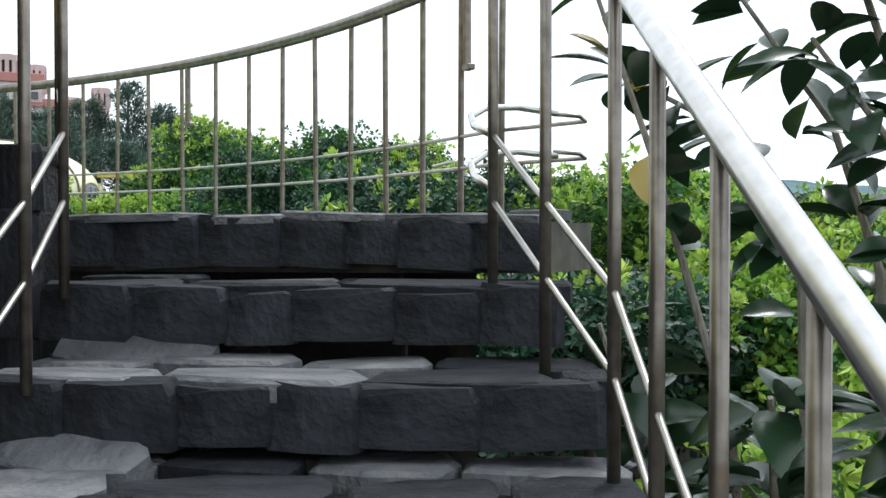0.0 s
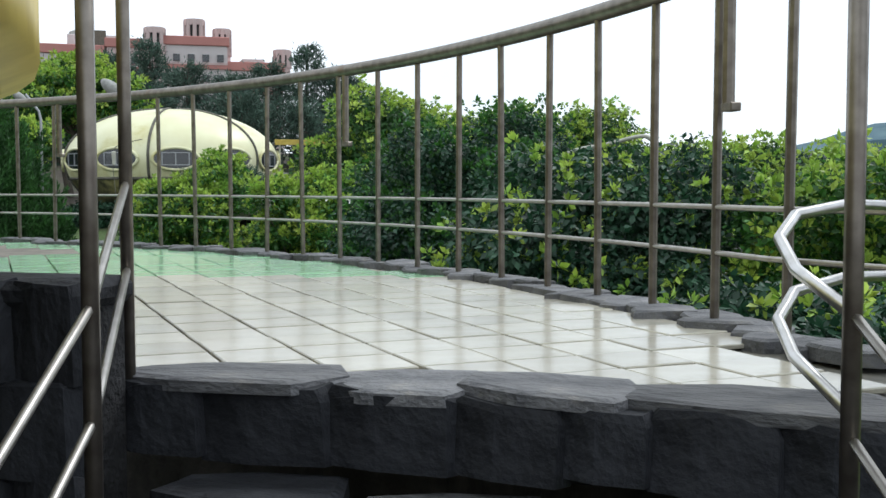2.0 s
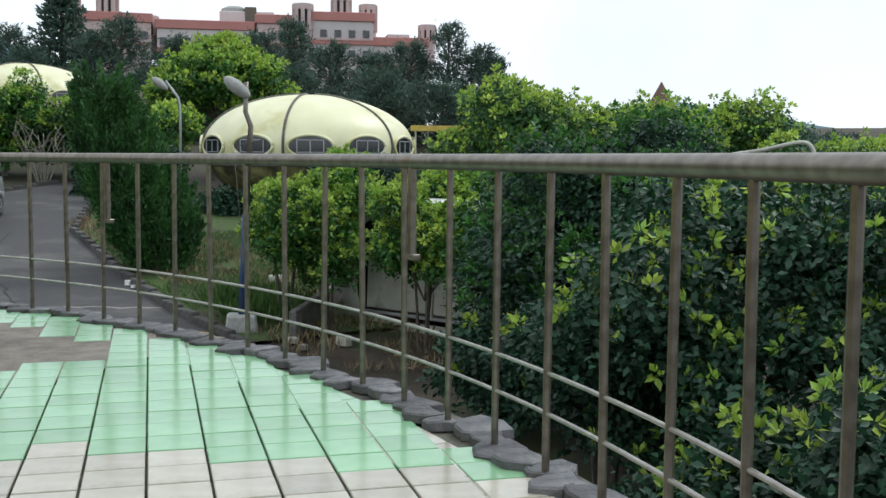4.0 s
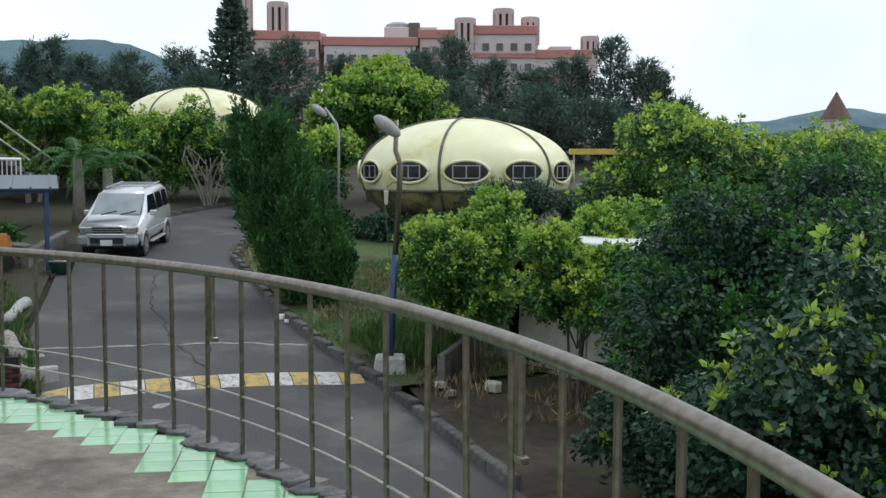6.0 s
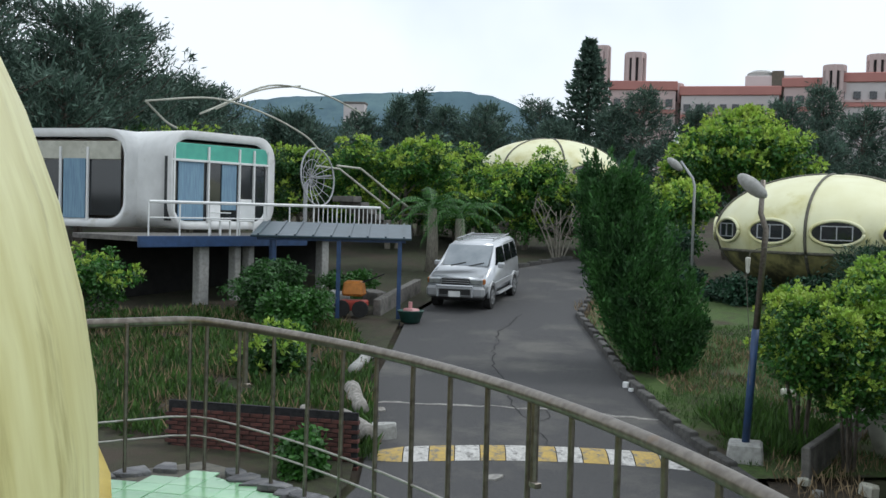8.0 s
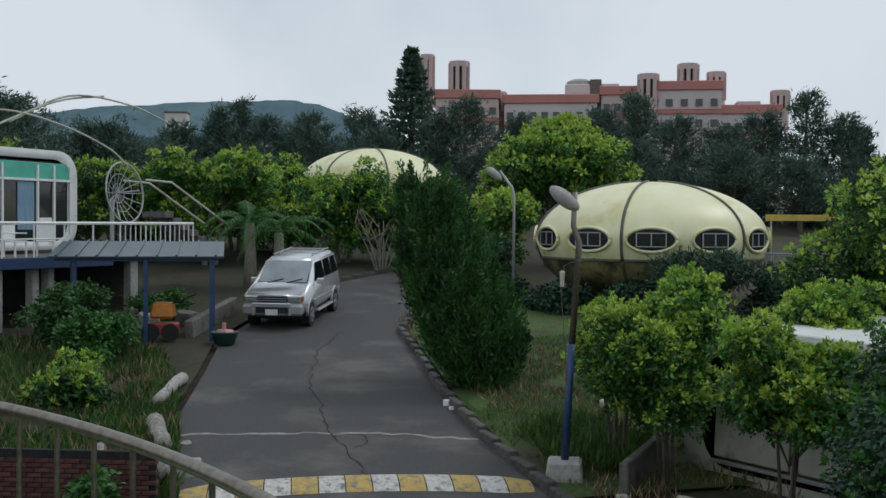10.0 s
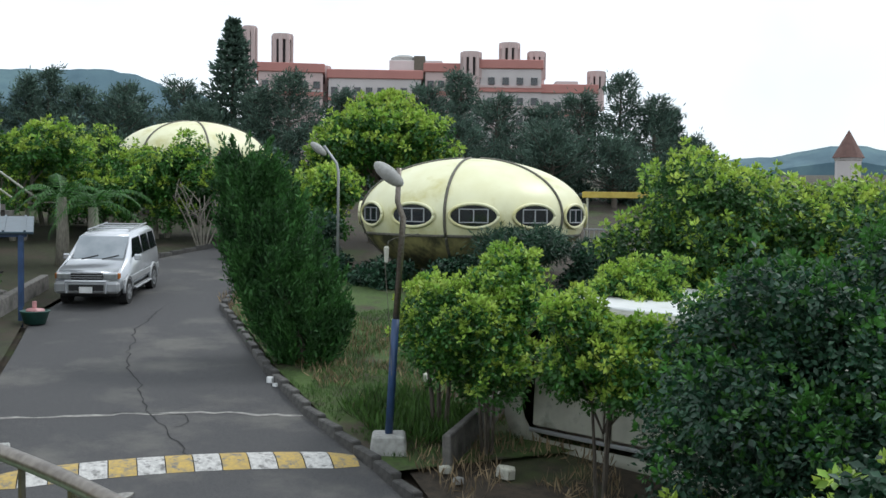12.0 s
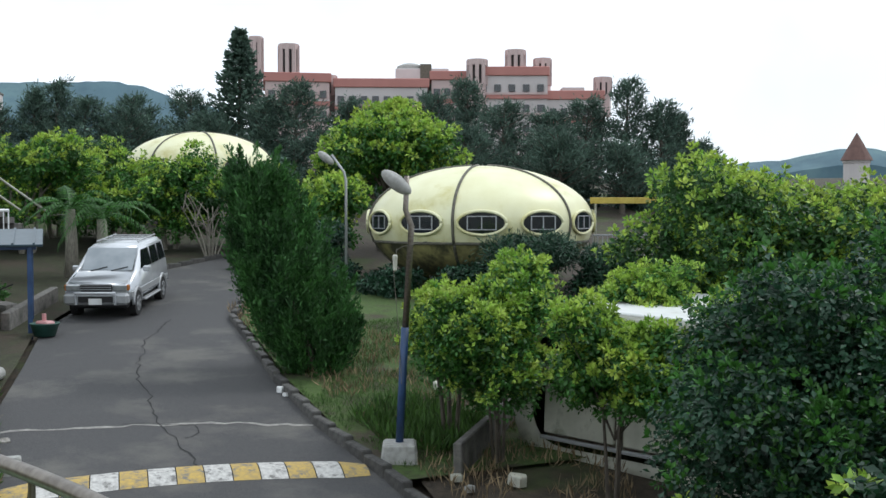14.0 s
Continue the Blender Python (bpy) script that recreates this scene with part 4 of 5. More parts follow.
part("beam", bx((0, -0.98, 0.76), (3.9, 0.08, 0.12), 0.01), M["blue"], canopy)
low = part("low_wall", bx((0, 0, 0.2), (4.4, 0.22, 0.62), 0.02), M["old_concrete"])
low.matrix_world = pose(-25.35, 23.3, ground_z(-25.3, 23.3), 0, -4, 127)
tagged(low, "low grey concrete wall beside the parked car", "wall", kind="structure")
cart = thing("handcart", "orange and red hand tractor under the lean-to", "machine", pose(-24.2, 20.9, ground_z(-24.2, 20.9) + 0.1, 0, 0, 40))
part("body", bx((0, 0, 0.75), (0.6, 0.5, 0.4), 0.06, None, 0.8), M["orange"], cart)
part("base", bx((0, 0, 0.3), (0.7, 0.5, 0.28), 0.04), M["red"], cart)
for x in (-0.25, 0.25):
    part("wheel", tb([(x, -0.33, 0.22), (x, -0.24, 0.22)], 0.22, 14), M["rubber"], cart)
part("handle", tb([(0.2, 0, 0.9), (0.8, 0.1, 1.15)], 0.02, 6), M["black"], cart)
for x, y, m_, lb in ((-25.6, 22.6, "old_concrete", "stack of grey rubble by the low wall"), (-25.9, 21.6, "concrete", "pale rubble by the lean-to")):
    o = mesh_ob("rubble_block", stone_mesh("rubble_block", 0.7, 0.5, 0.4, int(x * -10), 0.3), M[m_])
    o.matrix_world = pose(x, y, ground_z(x, y) + 0.25, 5, 8, 20)
    tagged(o, lb, "rubble")

# green wash tub beside the car
tub = thing("wash_tub", "dark green plastic tub holding pink things on the drive", "tub", pose(-22.76, 21.69, -1.24, 0, 0, 0))
tub.location.z = ground_z(tub.location.x, tub.location.y) + 0.07
part("tub", lathe([(0.02, 0.02), (0.24, 0.02), (0.33, 0.30), (0.35, 0.31), (0.35, 0.33), (0.31, 0.33), (0.22, 0.06), (0.02, 0.06)], 20), M["basin"], tub, "", True)
part("contents", bx((0.02, 0, 0.33), (0.4, 0.3, 0.1), 0.04), M["pink"], tub)
part("bottle", tb([(-0.02, 0, 0.3), (-0.02, 0, 0.55)], 0.05, 8), M["pink"], tub)


# ---- parked car ----
def car(m):
    """A silver people carrier; front towards -y, ground at z 0."""
    t = thing("parked_car", "silver people carrier parked at the drive's edge", "car", m)
    W2 = 0.83
    side = [(-2.18, 0.42), (-2.20, 0.72), (-2.12, 0.98), (-1.25, 1.13), (-0.52, 1.72), (-0.35, 1.78), (1.75, 1.80), (2.0, 1.72), (2.20, 1.1), (2.22, 0.42)]
    b = bmesh.new()
    cols = []
    for sx in (-1, 1):
        col = []
        for y, z in side:
            tum = 0.0 if z < 1.0 else 0.17 * (z - 1.0) / 0.8
            col.append(b.verts.new((sx * (W2 - tum), y * 0.985, z)))
        cols.append(col)
    n = len(side)
    for i in range(n - 1):
        b.faces.new((cols[0][i], cols[0][i + 1], cols[1][i + 1], cols[1][i]))
    b.faces.new((cols[0][n - 1], cols[0][0], cols[1][0], cols[1][n - 1]))
    b.faces.new(cols[0][::-1])
    b.faces.new(cols[1])
    bmesh.ops.bevel(b, geom=list(b.edges), offset=0.07, segments=3, affect="EDGES")
    part("body", b, M["car"], t, "", True)
    part("underbody", bx((0, 0, 0.42), (1.5, 4.0, 0.3), 0.05), M["black"], t)
    sl = math.degrees(math.atan2(1.72 - 1.13, 1.25 - 0.52))
    part("windscreen", bx((0, 0, 0), (1.34, 0.84, 0.02), 0.008, pose(0, -0.885, 1.437, sl, 0, 0)), M["windscreen"], t, "grey windscreen with sky reflection in its colour")
    for s in (-1, 1):
        for y0, y1 in ((-0.52, 0.30), (0.36, 1.12), (1.18, 1.92)):
            b = bmesh.new()
            zb, zt = 1.17, 1.64
            f0 = 0.32 if y0 < -0.4 else 0.0
            vs = [(y0 - f0 + 0.02, zb), (y1, zb), (y1 - (0.12 if y1 > 1.8 else 0), zt), (y0 + 0.06, zt)]
            xx = lambda z: s * (W2 - 0.17 * (z - 1.0) / 0.8 + 0.006)
            b.faces.new([b.verts.new((xx(z), y, z)) for y, z in vs])
            bmesh.ops.solidify(b, geom=b.faces[:], thickness=0.012)
            part("side_window", b, M["glass"], t)
        part("headlight", bx((s * 0.60, -2.15, 0.84), (0.36, 0.12, 0.17), 0.03), M["lens"], t)
        part("indicator", bx((s * 0.795, -2.10, 0.84), (0.07, 0.14, 0.15), 0.02), M["amber"], t)
        part("fog_lamp", bx((s * 0.58, -2.255, 0.55), (0.2, 0.04, 0.09), 0.02), M["lens"], t)
        part("mirror", bx((s * 0.95, -0.78, 1.17), (0.2, 0.1, 0.16), 0.03), M["car"], t)
        part("running_board", bx((s * 0.84, 0.05, 0.34), (0.14, 1.7, 0.06), 0.02), M["car_low"], t)
        part("side_trim", bx((s * 0.835, 0.0, 0.62), (0.03, 3.9, 0.16), 0.01), M["car_low"], t)
        part("roof_rail", tb([(s * 0.56, -0.15, 1.84), (s * 0.56, 1.7, 1.86)], 0.02, 6), M["car_low"], t)
        for y in (-1.38, 1.32):
            w = part("wheel", tb([(s * 0.66, y, 0.33), (s * 0.86, y, 0.33)], 0.335, 24), M["rubber"], t)
            part("rim", tb([(s * 0.862, y, 0.33), (s * 0.872, y, 0.33)], 0.21, 20), M["lens"], w)
            for q in range(5):
                a = q * 2 * math.pi / 5
                part("spoke_gap", tb([(s * 0.87, y + 0.13 * math.cos(a), 0.33 + 0.13 * math.sin(a)), (s * 0.878, y + 0.13 * math.cos(a), 0.33 + 0.13 * math.sin(a))], 0.045, 8), M["black"], w)
            part("wheel_arch", tb([(s * 0.835, y + 0.4 * math.cos(a), 0.34 + 0.4 * math.sin(a)) for a in [i * math.pi / 12 for i in range(13)]], 0.045, 6), M["car_low"], t, "", True)
    part("grille", bx((0, -2.19, 0.84), (0.82, 0.06, 0.19), 0.02), M["black"], t)
    for zz in (0.80, 0.86, 0.92):
        part("grille_bar", bx((0, -2.225, zz), (0.8, 0.02, 0.015)), M["car_low"], t)
    part("bumper", bx((0, -2.18, 0.55), (1.66, 0.22, 0.3), 0.06), M["car_low"], t)
    part("bull_bar", tb([(-0.5, -2.31, 0.42), (-0.52, -2.32, 0.72), (0.52, -2.32, 0.72), (0.5, -2.31, 0.42)], 0.035, 8), M["car"], t)
    part("intake", bx((0, -2.285, 0.55), (0.9, 0.03, 0.16), 0.01), M["black"], t)
    part("number_plate", bx((0, -2.325, 0.50), (0.34, 0.015, 0.16), 0.004), M["white"], t)
    for x in (-0.42, 0.12):
        part("wiper", tb([(x, -1.25, 1.165), (x + 0.42, -1.14, 1.26)], 0.014, 5), M["black"], t)
    for y in (0.2, 0.9, 1.5):
        part("roof_bar", bx((0, y, 1.85), (1.12, 0.06, 0.03), 0.01), M["car_low"], t)
    part("tail_panel", bx((0, 2.17, 0.9), (1.4, 0.06, 0.5), 0.02), M["car"], t)
    return t


cx_, cy_ = -24.75, 25.75
car(pose(cx_, cy_, ground_z(cx_, cy_) + 0.05, math.degrees(math.atan(0.07)), 0, 33))


# ---- lamps ----
def street_lamp(m, h, head, label, painted, arm=0.35):
    t = thing("street_lamp", label, "street lamp", m)
    if painted:
        part("lower_pole", tb([(0, 0, 0), (0.09, 0, h * 0.5)], 0.062, 12), M["blue"], t, "blue painted lower pole", True)
    part("pole", tb([(0.09 if painted else 0, 0, h * 0.48 if painted else 0), (0.19 if painted else 0.0, 0, h * 0.93), (0.1 if painted else -0.06, 0, h), (-arm, 0, h + 0.32 + head * 0.2)], 0.052 if painted else 0.045, 12, 0.04), M["steel" if painted else "car_low"], t, "", True)
    b = bmesh.new()
    bmesh.ops.create_uvsphere(b, u_segments=16, v_segments=10, radius=1)
    for v in b.verts:
        v.co = Vector((v.co.x * 0.28 * head, v.co.y * 0.15 * head, v.co.z * 0.12 * head))
    part("lamp_head", b, M["concrete"], t, "grey oval lamp head", True).matrix_basis = pose(-arm - 0.16 * head, 0, h + 0.42 * head ** 0.5, 0, 38, 0)
    return t


lamp = street_lamp(pose(-10.6, 18.78, -1.94, 0, 0, 33), 3.62, 1.0, "street lamp with blue painted base and oval head", True, -0.12)
fl = thing("lamp_footing", "white painted concrete block under the street lamp", "footing", pose(-10.6, 18.78, -2.3, 0, 0, 33))
part("block", bx((0, 0, 0.17), (0.62, 0.6, 0.44), 0.03, None, 0.82), M["concrete"], fl)
rag = thing("cable_bundle", "torn white cable wrapped on the lamp pole", "cable", pose(-10.52, 18.8, 0))
part("cable", tb([(-0.15, 0, 1.05), (0.03, -0.08, 1.12), (0.42, 0, 1.2)], 0.007, 5), M["seam"], rag)
part("cable", tb([(-0.12, -0.02, 1.08), (-0.16, -0.05, 0.7), (-0.1, -0.05, 0.1), (-0.05, -0.05, -0.4), (-0.02, -0.05, -1.0)], 0.006, 5), M["seam"], rag)
part("rag", bx((-0.15, -0.03, 0.86), (0.06, 0.05, 0.26), 0.02, None, 1.4), M["off_white"], rag)
street_lamp(pose(-21.8, 32.2, ground_z(-21.8, 32.2), 0, 0, 33), 3.75, 1.1, "pale street lamp behind the clipped conifer", False, 0.45)

# ---- the second rounded cabin under the trees ----
cab = rounded_house("rounded_cabin", "abandoned cream cabin with rounded corners under the trees", pose(-7.0, 20.5, -2.45, 0, 2, -6.5), 5.2, 4.4, 2.45, M["off_white"])
for x, w in ((-1.45, 1.3), (-0.1, 1.1), (1.2, 1.2)):
    part("panel", bx((x, -0.03, 1.1), (w, 0.05, 1.3), 0.02), M["off_white"], cab)
part("bottom_rail", bx((0, -0.05, 0.38), (4.3, 0.07, 0.06), 0.01), M["car_low"], cab)
part("pane", bx((0, -0.01, 1.92), (4.2, 0.03, 0.3), 0.005), M["glass"], cab)
for x in (-0.7, 0.5):
    part("mullion", bx((x, -0.05, 1.2), (0.1, 0.08, 1.6), 0.01), M["off_white"], cab)
for x, y in ((-1.7, 0.7), (1.7, 0.7), (-1.7, 3.6), (1.7, 3.6)):
    part("leg", bx((x, y, -0.2), (0.14, 0.14, 0.8), 0.01), M["seam"], cab)
part("roof_sheet", bx((0, 2.2, 2.47), (4.2, 4.0, 0.06), 0.02), M["white"], cab)
gully = strip("dirt_yard", [(-9.9, 18.3), (-8.8, 17.3), (-6.6, 15.2), (-3.4, 12.6), (0.6, 9.2)], [(-10.5, 22.0), (-7.5, 23.5), (-3, 23), (2, 20), (8, 14)], M["soil"], 0.03)
tagged(gully, "bare dark soil yard under the trees", "ground", kind="structure")
gw = part("garden_wall", bx((0, 0, 0.25), (3.6, 0.14, 0.75), 0.02), M["old_concrete"])
gw.matrix_world = pose(-9.9, 20.4, -2.3, 0, -3, 104)
tagged(gw, "dark low garden wall beside the cabin", "wall", kind="structure")

# ---- brick planter, logs and litter along the drive ----
bw = thing("brick_wall", "low red brick planter wall beside the drive", "brick wall", kind="structure")
bk = bpy.data.meshes.new("brick")
bb = bx((0, 0, 0), (0.21, 0.1, 0.057), 0.004)
bb.to_mesh(bk)
bb.free()
wa, wb = Vector((-16.5, 11.9)), Vector((-14.0, 13.75))
wd = (wb - wa).normalized()
wang = math.degrees(math.atan2(wd.y, wd.x))
wl_ = (wb - wa).length
part("core", bx((0, 0, 0.3), (wl_, 0.07, 1.1)), M["mortar"], bw).matrix_world = pose(*((wa + wb) / 2), -2.35, 0, 0, wang)
for r_ in range(12):
    k = 0
    while (k + 0.5) * 0.22 < wl_:
        p = wa + wd * ((k + (0.5 if r_ % 2 else 0.0)) * 0.22 + 0.05)
        o = mesh_ob("brick", bk, M["brick"], bw)
        o.matrix_world = pose(p.x, p.y, -2.42 + r_ * 0.07, random.uniform(-2, 2), 0, wang)
        k += 1


def log_thing(a, b, r, label, seed, m_="log"):
    rng = random.Random(seed)
    a, b = drape(a, 0.09 + r), drape(b, 0.09 + r)
    pts = [a.lerp(b, i / 5) + Vector((0, 0, rng.uniform(-0.02, 0.03))) for i in range(6)]
    o = part("fallen_log", tb(pts, r, 9, r * 0.8), M[m_], None, "", True)
    return tagged(o, label, "log")


log_thing((-19.9, 18.4), (-18.6, 16.9), 0.13, "bleached white log lying beside the drive", 1, "concrete")
log_thing((-17.2, 15.9), (-15.9, 15.2), 0.16, "weathered grey log at the drive's edge", 2)
log_thing((-15.6, 14.6), (-14.6, 14.4), 0.18, "short pale log stump by the speed hump", 3)
log_thing((-16.8, 14.6), (-15.2, 13.6), 0.09, "thin grey branch on the bank", 4)
for i, (x, y, s, m_) in enumerate([(-8.6, 18.9, 0.34, "off_white"), (-9.4, 18.5, 0.22, "off_white"), (-9.0, 18.2, 0.2, "concrete"), (-14.9, 21.0, 0.24, "white"), (-14.6, 20.8, 0.14, "white"), (-12.5, 23.0, 0.4, "off_white"), (-14.9, 14.9, 0.55, "concrete"), (-12.3, 15.0, 0.35, "patch"), (-16.3, 15.9, 0.3, "log"), (-9.6, 16.2, 0.15, "concrete")]):
    o = mesh_ob("litter", stone_mesh("litter", s, s * 0.7, s * 0.45 if i < 7 else 0.03, 90 + i, 0.3), M[m_])
    o.matrix_world = pose(x, y, ground_z(x, y) + 0.08 + s * 0.16 * (i < 7), 0, 4, 40 * i)
    tagged(o, "pale scrap of rubbish lying by the drive", "litter", "litter by the drive")
gate_tube = thing("pipe_hoop", "bent white pipe hoop rising from the bushes", "pipe", pose(-1.07, 19.2, 0))
part("pipe", tb(curve_through([(0.02, 0.0, 0.55), (0.06, 0, 0.9), (0.0, 0, 1.1), (-0.18, 0, 1.15), (-0.7, 0.2, 1.04), (-1.4, 0.4, 0.9), (-1.7, 0.5, 0.5), (-1.75, 0.5, -2.6)]), 0.032, 8), M["off_white"], gate_tube, "", True)


# ---- apartment blocks on the ridge ----
def apartment(label, a, b, z0, zt, bands, storeys, bays, mats, depth=14):
    """A long block from a to b with storeys of windows, sills and a coloured top band."""
    a, b = Vector(a), Vector(b)
    d = b - a
    ang = math.degrees(math.atan2(d.y, d.x))
    t = thing("apartment_building", label, "building", pose((a.x + b.x) / 2, (a.y + b.y) / 2, z0, 0, 0, ang))
    w, h = d.length, zt - z0
    part("wall", bx((0, depth / 2, h / 2), (w, depth, h)), mats[0], t)
    part("roof_band", bx((0, depth / 2, h + 0.6), (w + 0.6, depth + 0.6, 1.4), 0.1), mats[1], t)
    if bands:
        part("coloured_band", bx((0, -0.15, h - 3.2), (w + 0.1, 0.4, 0.9)), mats[1], t)
    wmesh = bpy.data.meshes.new("window")
    q = bx((0, 0, 0), (1.0, 0.3, 1.1))
    q.to_mesh(wmesh)
    q.free()
    for sidx in range(storeys):
        for k in range(bays):
            o = mesh_ob("window", wmesh, M["glass"], t)
            o.matrix_basis = pose(-w / 2 + (k + 0.5) * w / bays, -0.08, h - 2.0 - 3.1 * sidx)
        part("sill_band", bx((0, -0.2, h - 2.9 - 3.1 * sidx), (w, 0.5, 0.25)), mats[2], t)
    return t


def tower(at, r, z0, z1, label, open_top, turn=30):
    t = thing("tower", label, "tower", pose(at[0], at[1], 0, 0, 0, turn))
    h = z1 - z0
    part("shaft", lathe([(0.02, z0), (r, z0), (r, z0 + h * 0.55), (r * 0.8, z0 + h * 0.56), (r * 0.8, z1 - 0.8)], 8), M["pinkwall"], t)
    for k in range(8):
        a = radians(45 * k)
        part("pier", bx((r * 0.93 * math.cos(a), r * 0.93 * math.sin(a), z0 + h * 0.75), (0.55, 0.55, h * 0.46)), M["pinkwall"], t)
        # solid black bar painting the shade between two piers
        part("opening", bx((r * 0.82 * math.cos(a + 0.39), r * 0.82 * math.sin(a + 0.39), z0 + h * 0.74), (0.25, 0.25, h * 0.36)), M["dark"], t)
    part("cap", lathe([(0.02, z1 - 0.9), (r * 1.08, z1 - 0.9), (r * 1.08, z1), (0.02, z1)], 8), M["pinkwall"], t)
    return t


pm_ = (M["pinkwall"], M["redroof"], M["greywall"])
gm_ = (M["greywall"], M["redroof"], M["pinkwall"])
apartment("pink apartment block with red roof band", (-104.8, 138.9), (-93.0, 147.0), -4, 20.3, True, 6, 8, gm_)
apartment("pink apartment block with red roof band", (-112.5, 131.5), (-105.2, 138.0), -4, 21.0, True, 6, 5, pm_)
apartment("pink apartment block with red roof band", (-92.5, 147.4), (-85.6, 151.6), -4, 21.5, True, 6, 5, pm_)
apartment("pink apartment block with red roof band", (-86.0, 150.0), (-76.6, 155.7), -4, 22.0, True, 7, 5, gm_)
apartment("pink apartment block with red roof band", (-77.0, 156.5), (-69.6, 160.8), -4, 18.4, True, 6, 5, gm_)
TW = [((-110.80, 135.04, 24.82), 1.5, 78, "tall pink lookout tower with open top"), ((-81.73, 154.8, 0), 1.5, 86, "tall pink lookout tower with open top"), ((-78.92, 158.52, 25.14), 1.3, 98, "pink lookout tower with open top"),
      ((-71.23, 164.36, 22.59), 1.3, 130, "pink lookout tower with open top"), ((-114.57, 131.77, 27.32), 1.0, 66, "slim pink tower on the apartments"), ((-109.08, 142.88, 23.35), 1.15, 124, "small pink roof tower"), ((-85.93, 150.15, 23.84), 1.5, 105, "small pink roof tower")]
for p, r, ty, lb in TW:
    tower(p, r, 16, 25.9 + (88 - ty) * 0.0887, lb, True)
rb = thing("roof_house", "beige rooftop block with dome on the apartments", "building", pose(-98.58, 154.08, 23.35, 0, 0, 0))
rb.matrix_world = pose(rb.location.x, rb.location.y, 0, 0, 0, 32)
part("wall", bx((0, 0, 20.5), (8.6, 5, 7.0), 0.1), M["greywall"], rb)
part("wall_core", bx((0.6, 0, 22.0), (1.8, 5.2, 5.4)), M["seam"], rb)
part("dome", lathe([(2.2, 24.0), (2.1, 24.6), (1.2, 25.0), (0.02, 25.1)], 14), M["concrete"], rb).location.x = -2.0
rb2 = thing("roof_house", "beige rooftop block on the apartments", "building", pose(-76.50, 164.16, 20.21, 0, 0, 0))
rb2.matrix_world = pose(rb2.location.x, rb2.location.y, 0, 0, 0, 32)
part("wall", bx((0, 0, 18.6), (3.6, 4, 4.2), 0.1), M["greywall"], rb2)
fb = thing("far_building", "grey far building low on the hillside", "building", pose(-213.47, 155.23, 25.44, 0, 0, 45))
part("wall", bx((0, 0, -9), (5, 4, 20), 0.1), M["greywall"], fb)
part("roof", bx((0, 0, 1.2), (5.4, 4.4, 0.5), 0.1), M["old_concrete"], fb)
ct_ = thing("cone_tower", "round tower with a dark conical roof", "tower", pose(-22.6, 112.97, 0))
part("wall", lathe([(0.02, 0), (1.2, 0), (1.2, 5.8), (1.3, 5.9), (1.3, 6.2)], 16), M["greywall"], ct_)
part("roof", lathe([(1.5, 6.1), (0.05, 8.7)], 16), M["spire"], ct_)

# far wooded ridges, with blue distance haze in their colour
def ridge(name, az0, az1, d, heights, label):
    vs, n = [], 90
    for i in range(n):
        f = i / (n - 1)
        a = radians(az0 + (az1 - az0) * f)
        k = f * (len(heights) - 1)
        j = min(int(k), len(heights) - 2)
        s = smoothstep(k - j)
        h = heights[j] * (1 - s) + heights[j + 1] * s + 1.6 * noise.noise((f * 40, d, 0)) + 0.8 * noise.noise((f * 150, d, 3))
        for dd, hh in ((0, -8), (10, h * 0.7), (40, h), (120, -8)):
            vs.append(((d + dd) * -math.sin(a) - 1, (d + dd) * math.cos(a) + 5, hh))
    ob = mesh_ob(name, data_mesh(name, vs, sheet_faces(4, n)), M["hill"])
    return tagged(ob, label, "hill", kind="structure")


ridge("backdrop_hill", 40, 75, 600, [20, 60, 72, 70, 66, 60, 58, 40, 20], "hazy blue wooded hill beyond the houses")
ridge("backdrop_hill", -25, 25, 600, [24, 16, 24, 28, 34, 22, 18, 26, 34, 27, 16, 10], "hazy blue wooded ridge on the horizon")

# ---- trees ----
def lobes_from(rx, ry, rz, cz, n, seed, spread=0.66, k=0.36):
    rng = random.Random(seed)
    out = [(0, 0, cz, rx * 0.6, ry * 0.6, rz * 0.72)]
    for i in range(n):
        a = 2 * math.pi * i / n + rng.random()
        s = k * rng.uniform(0.65, 1.3)
        u = rng.uniform(-0.62, 0.7)
        q = spread * math.sqrt(1 - u * u * 0.9) * rng.uniform(0.75, 1.1)
        out.append((rx * q * math.cos(a * 2.4), ry * q * math.sin(a * 2.4), cz + rz * u, rx * s, ry * s, rz * s * 0.9))
    return out


def ctree(name, label, x, y, ztop, zbot, rx, n, size, leaf, seed, shoot=None, shoots=0.25, ry=None, **kw):
    """A tree given by its crown's top, bottom and half width; the foot stands on the land below."""
    g = ground_z(x, y)
    rz = (ztop - zbot) / 2
    return tree(name, label, (x, y, g), lobes_from(rx, ry or rx, rz, (ztop + zbot) / 2 - g, 15, seed), int(n * 2.2), size * 0.93, leaf, shoot, shoots, seed=seed, **kw)


NEAR = "leafy green bush with yellow-green shoots below the terrace"
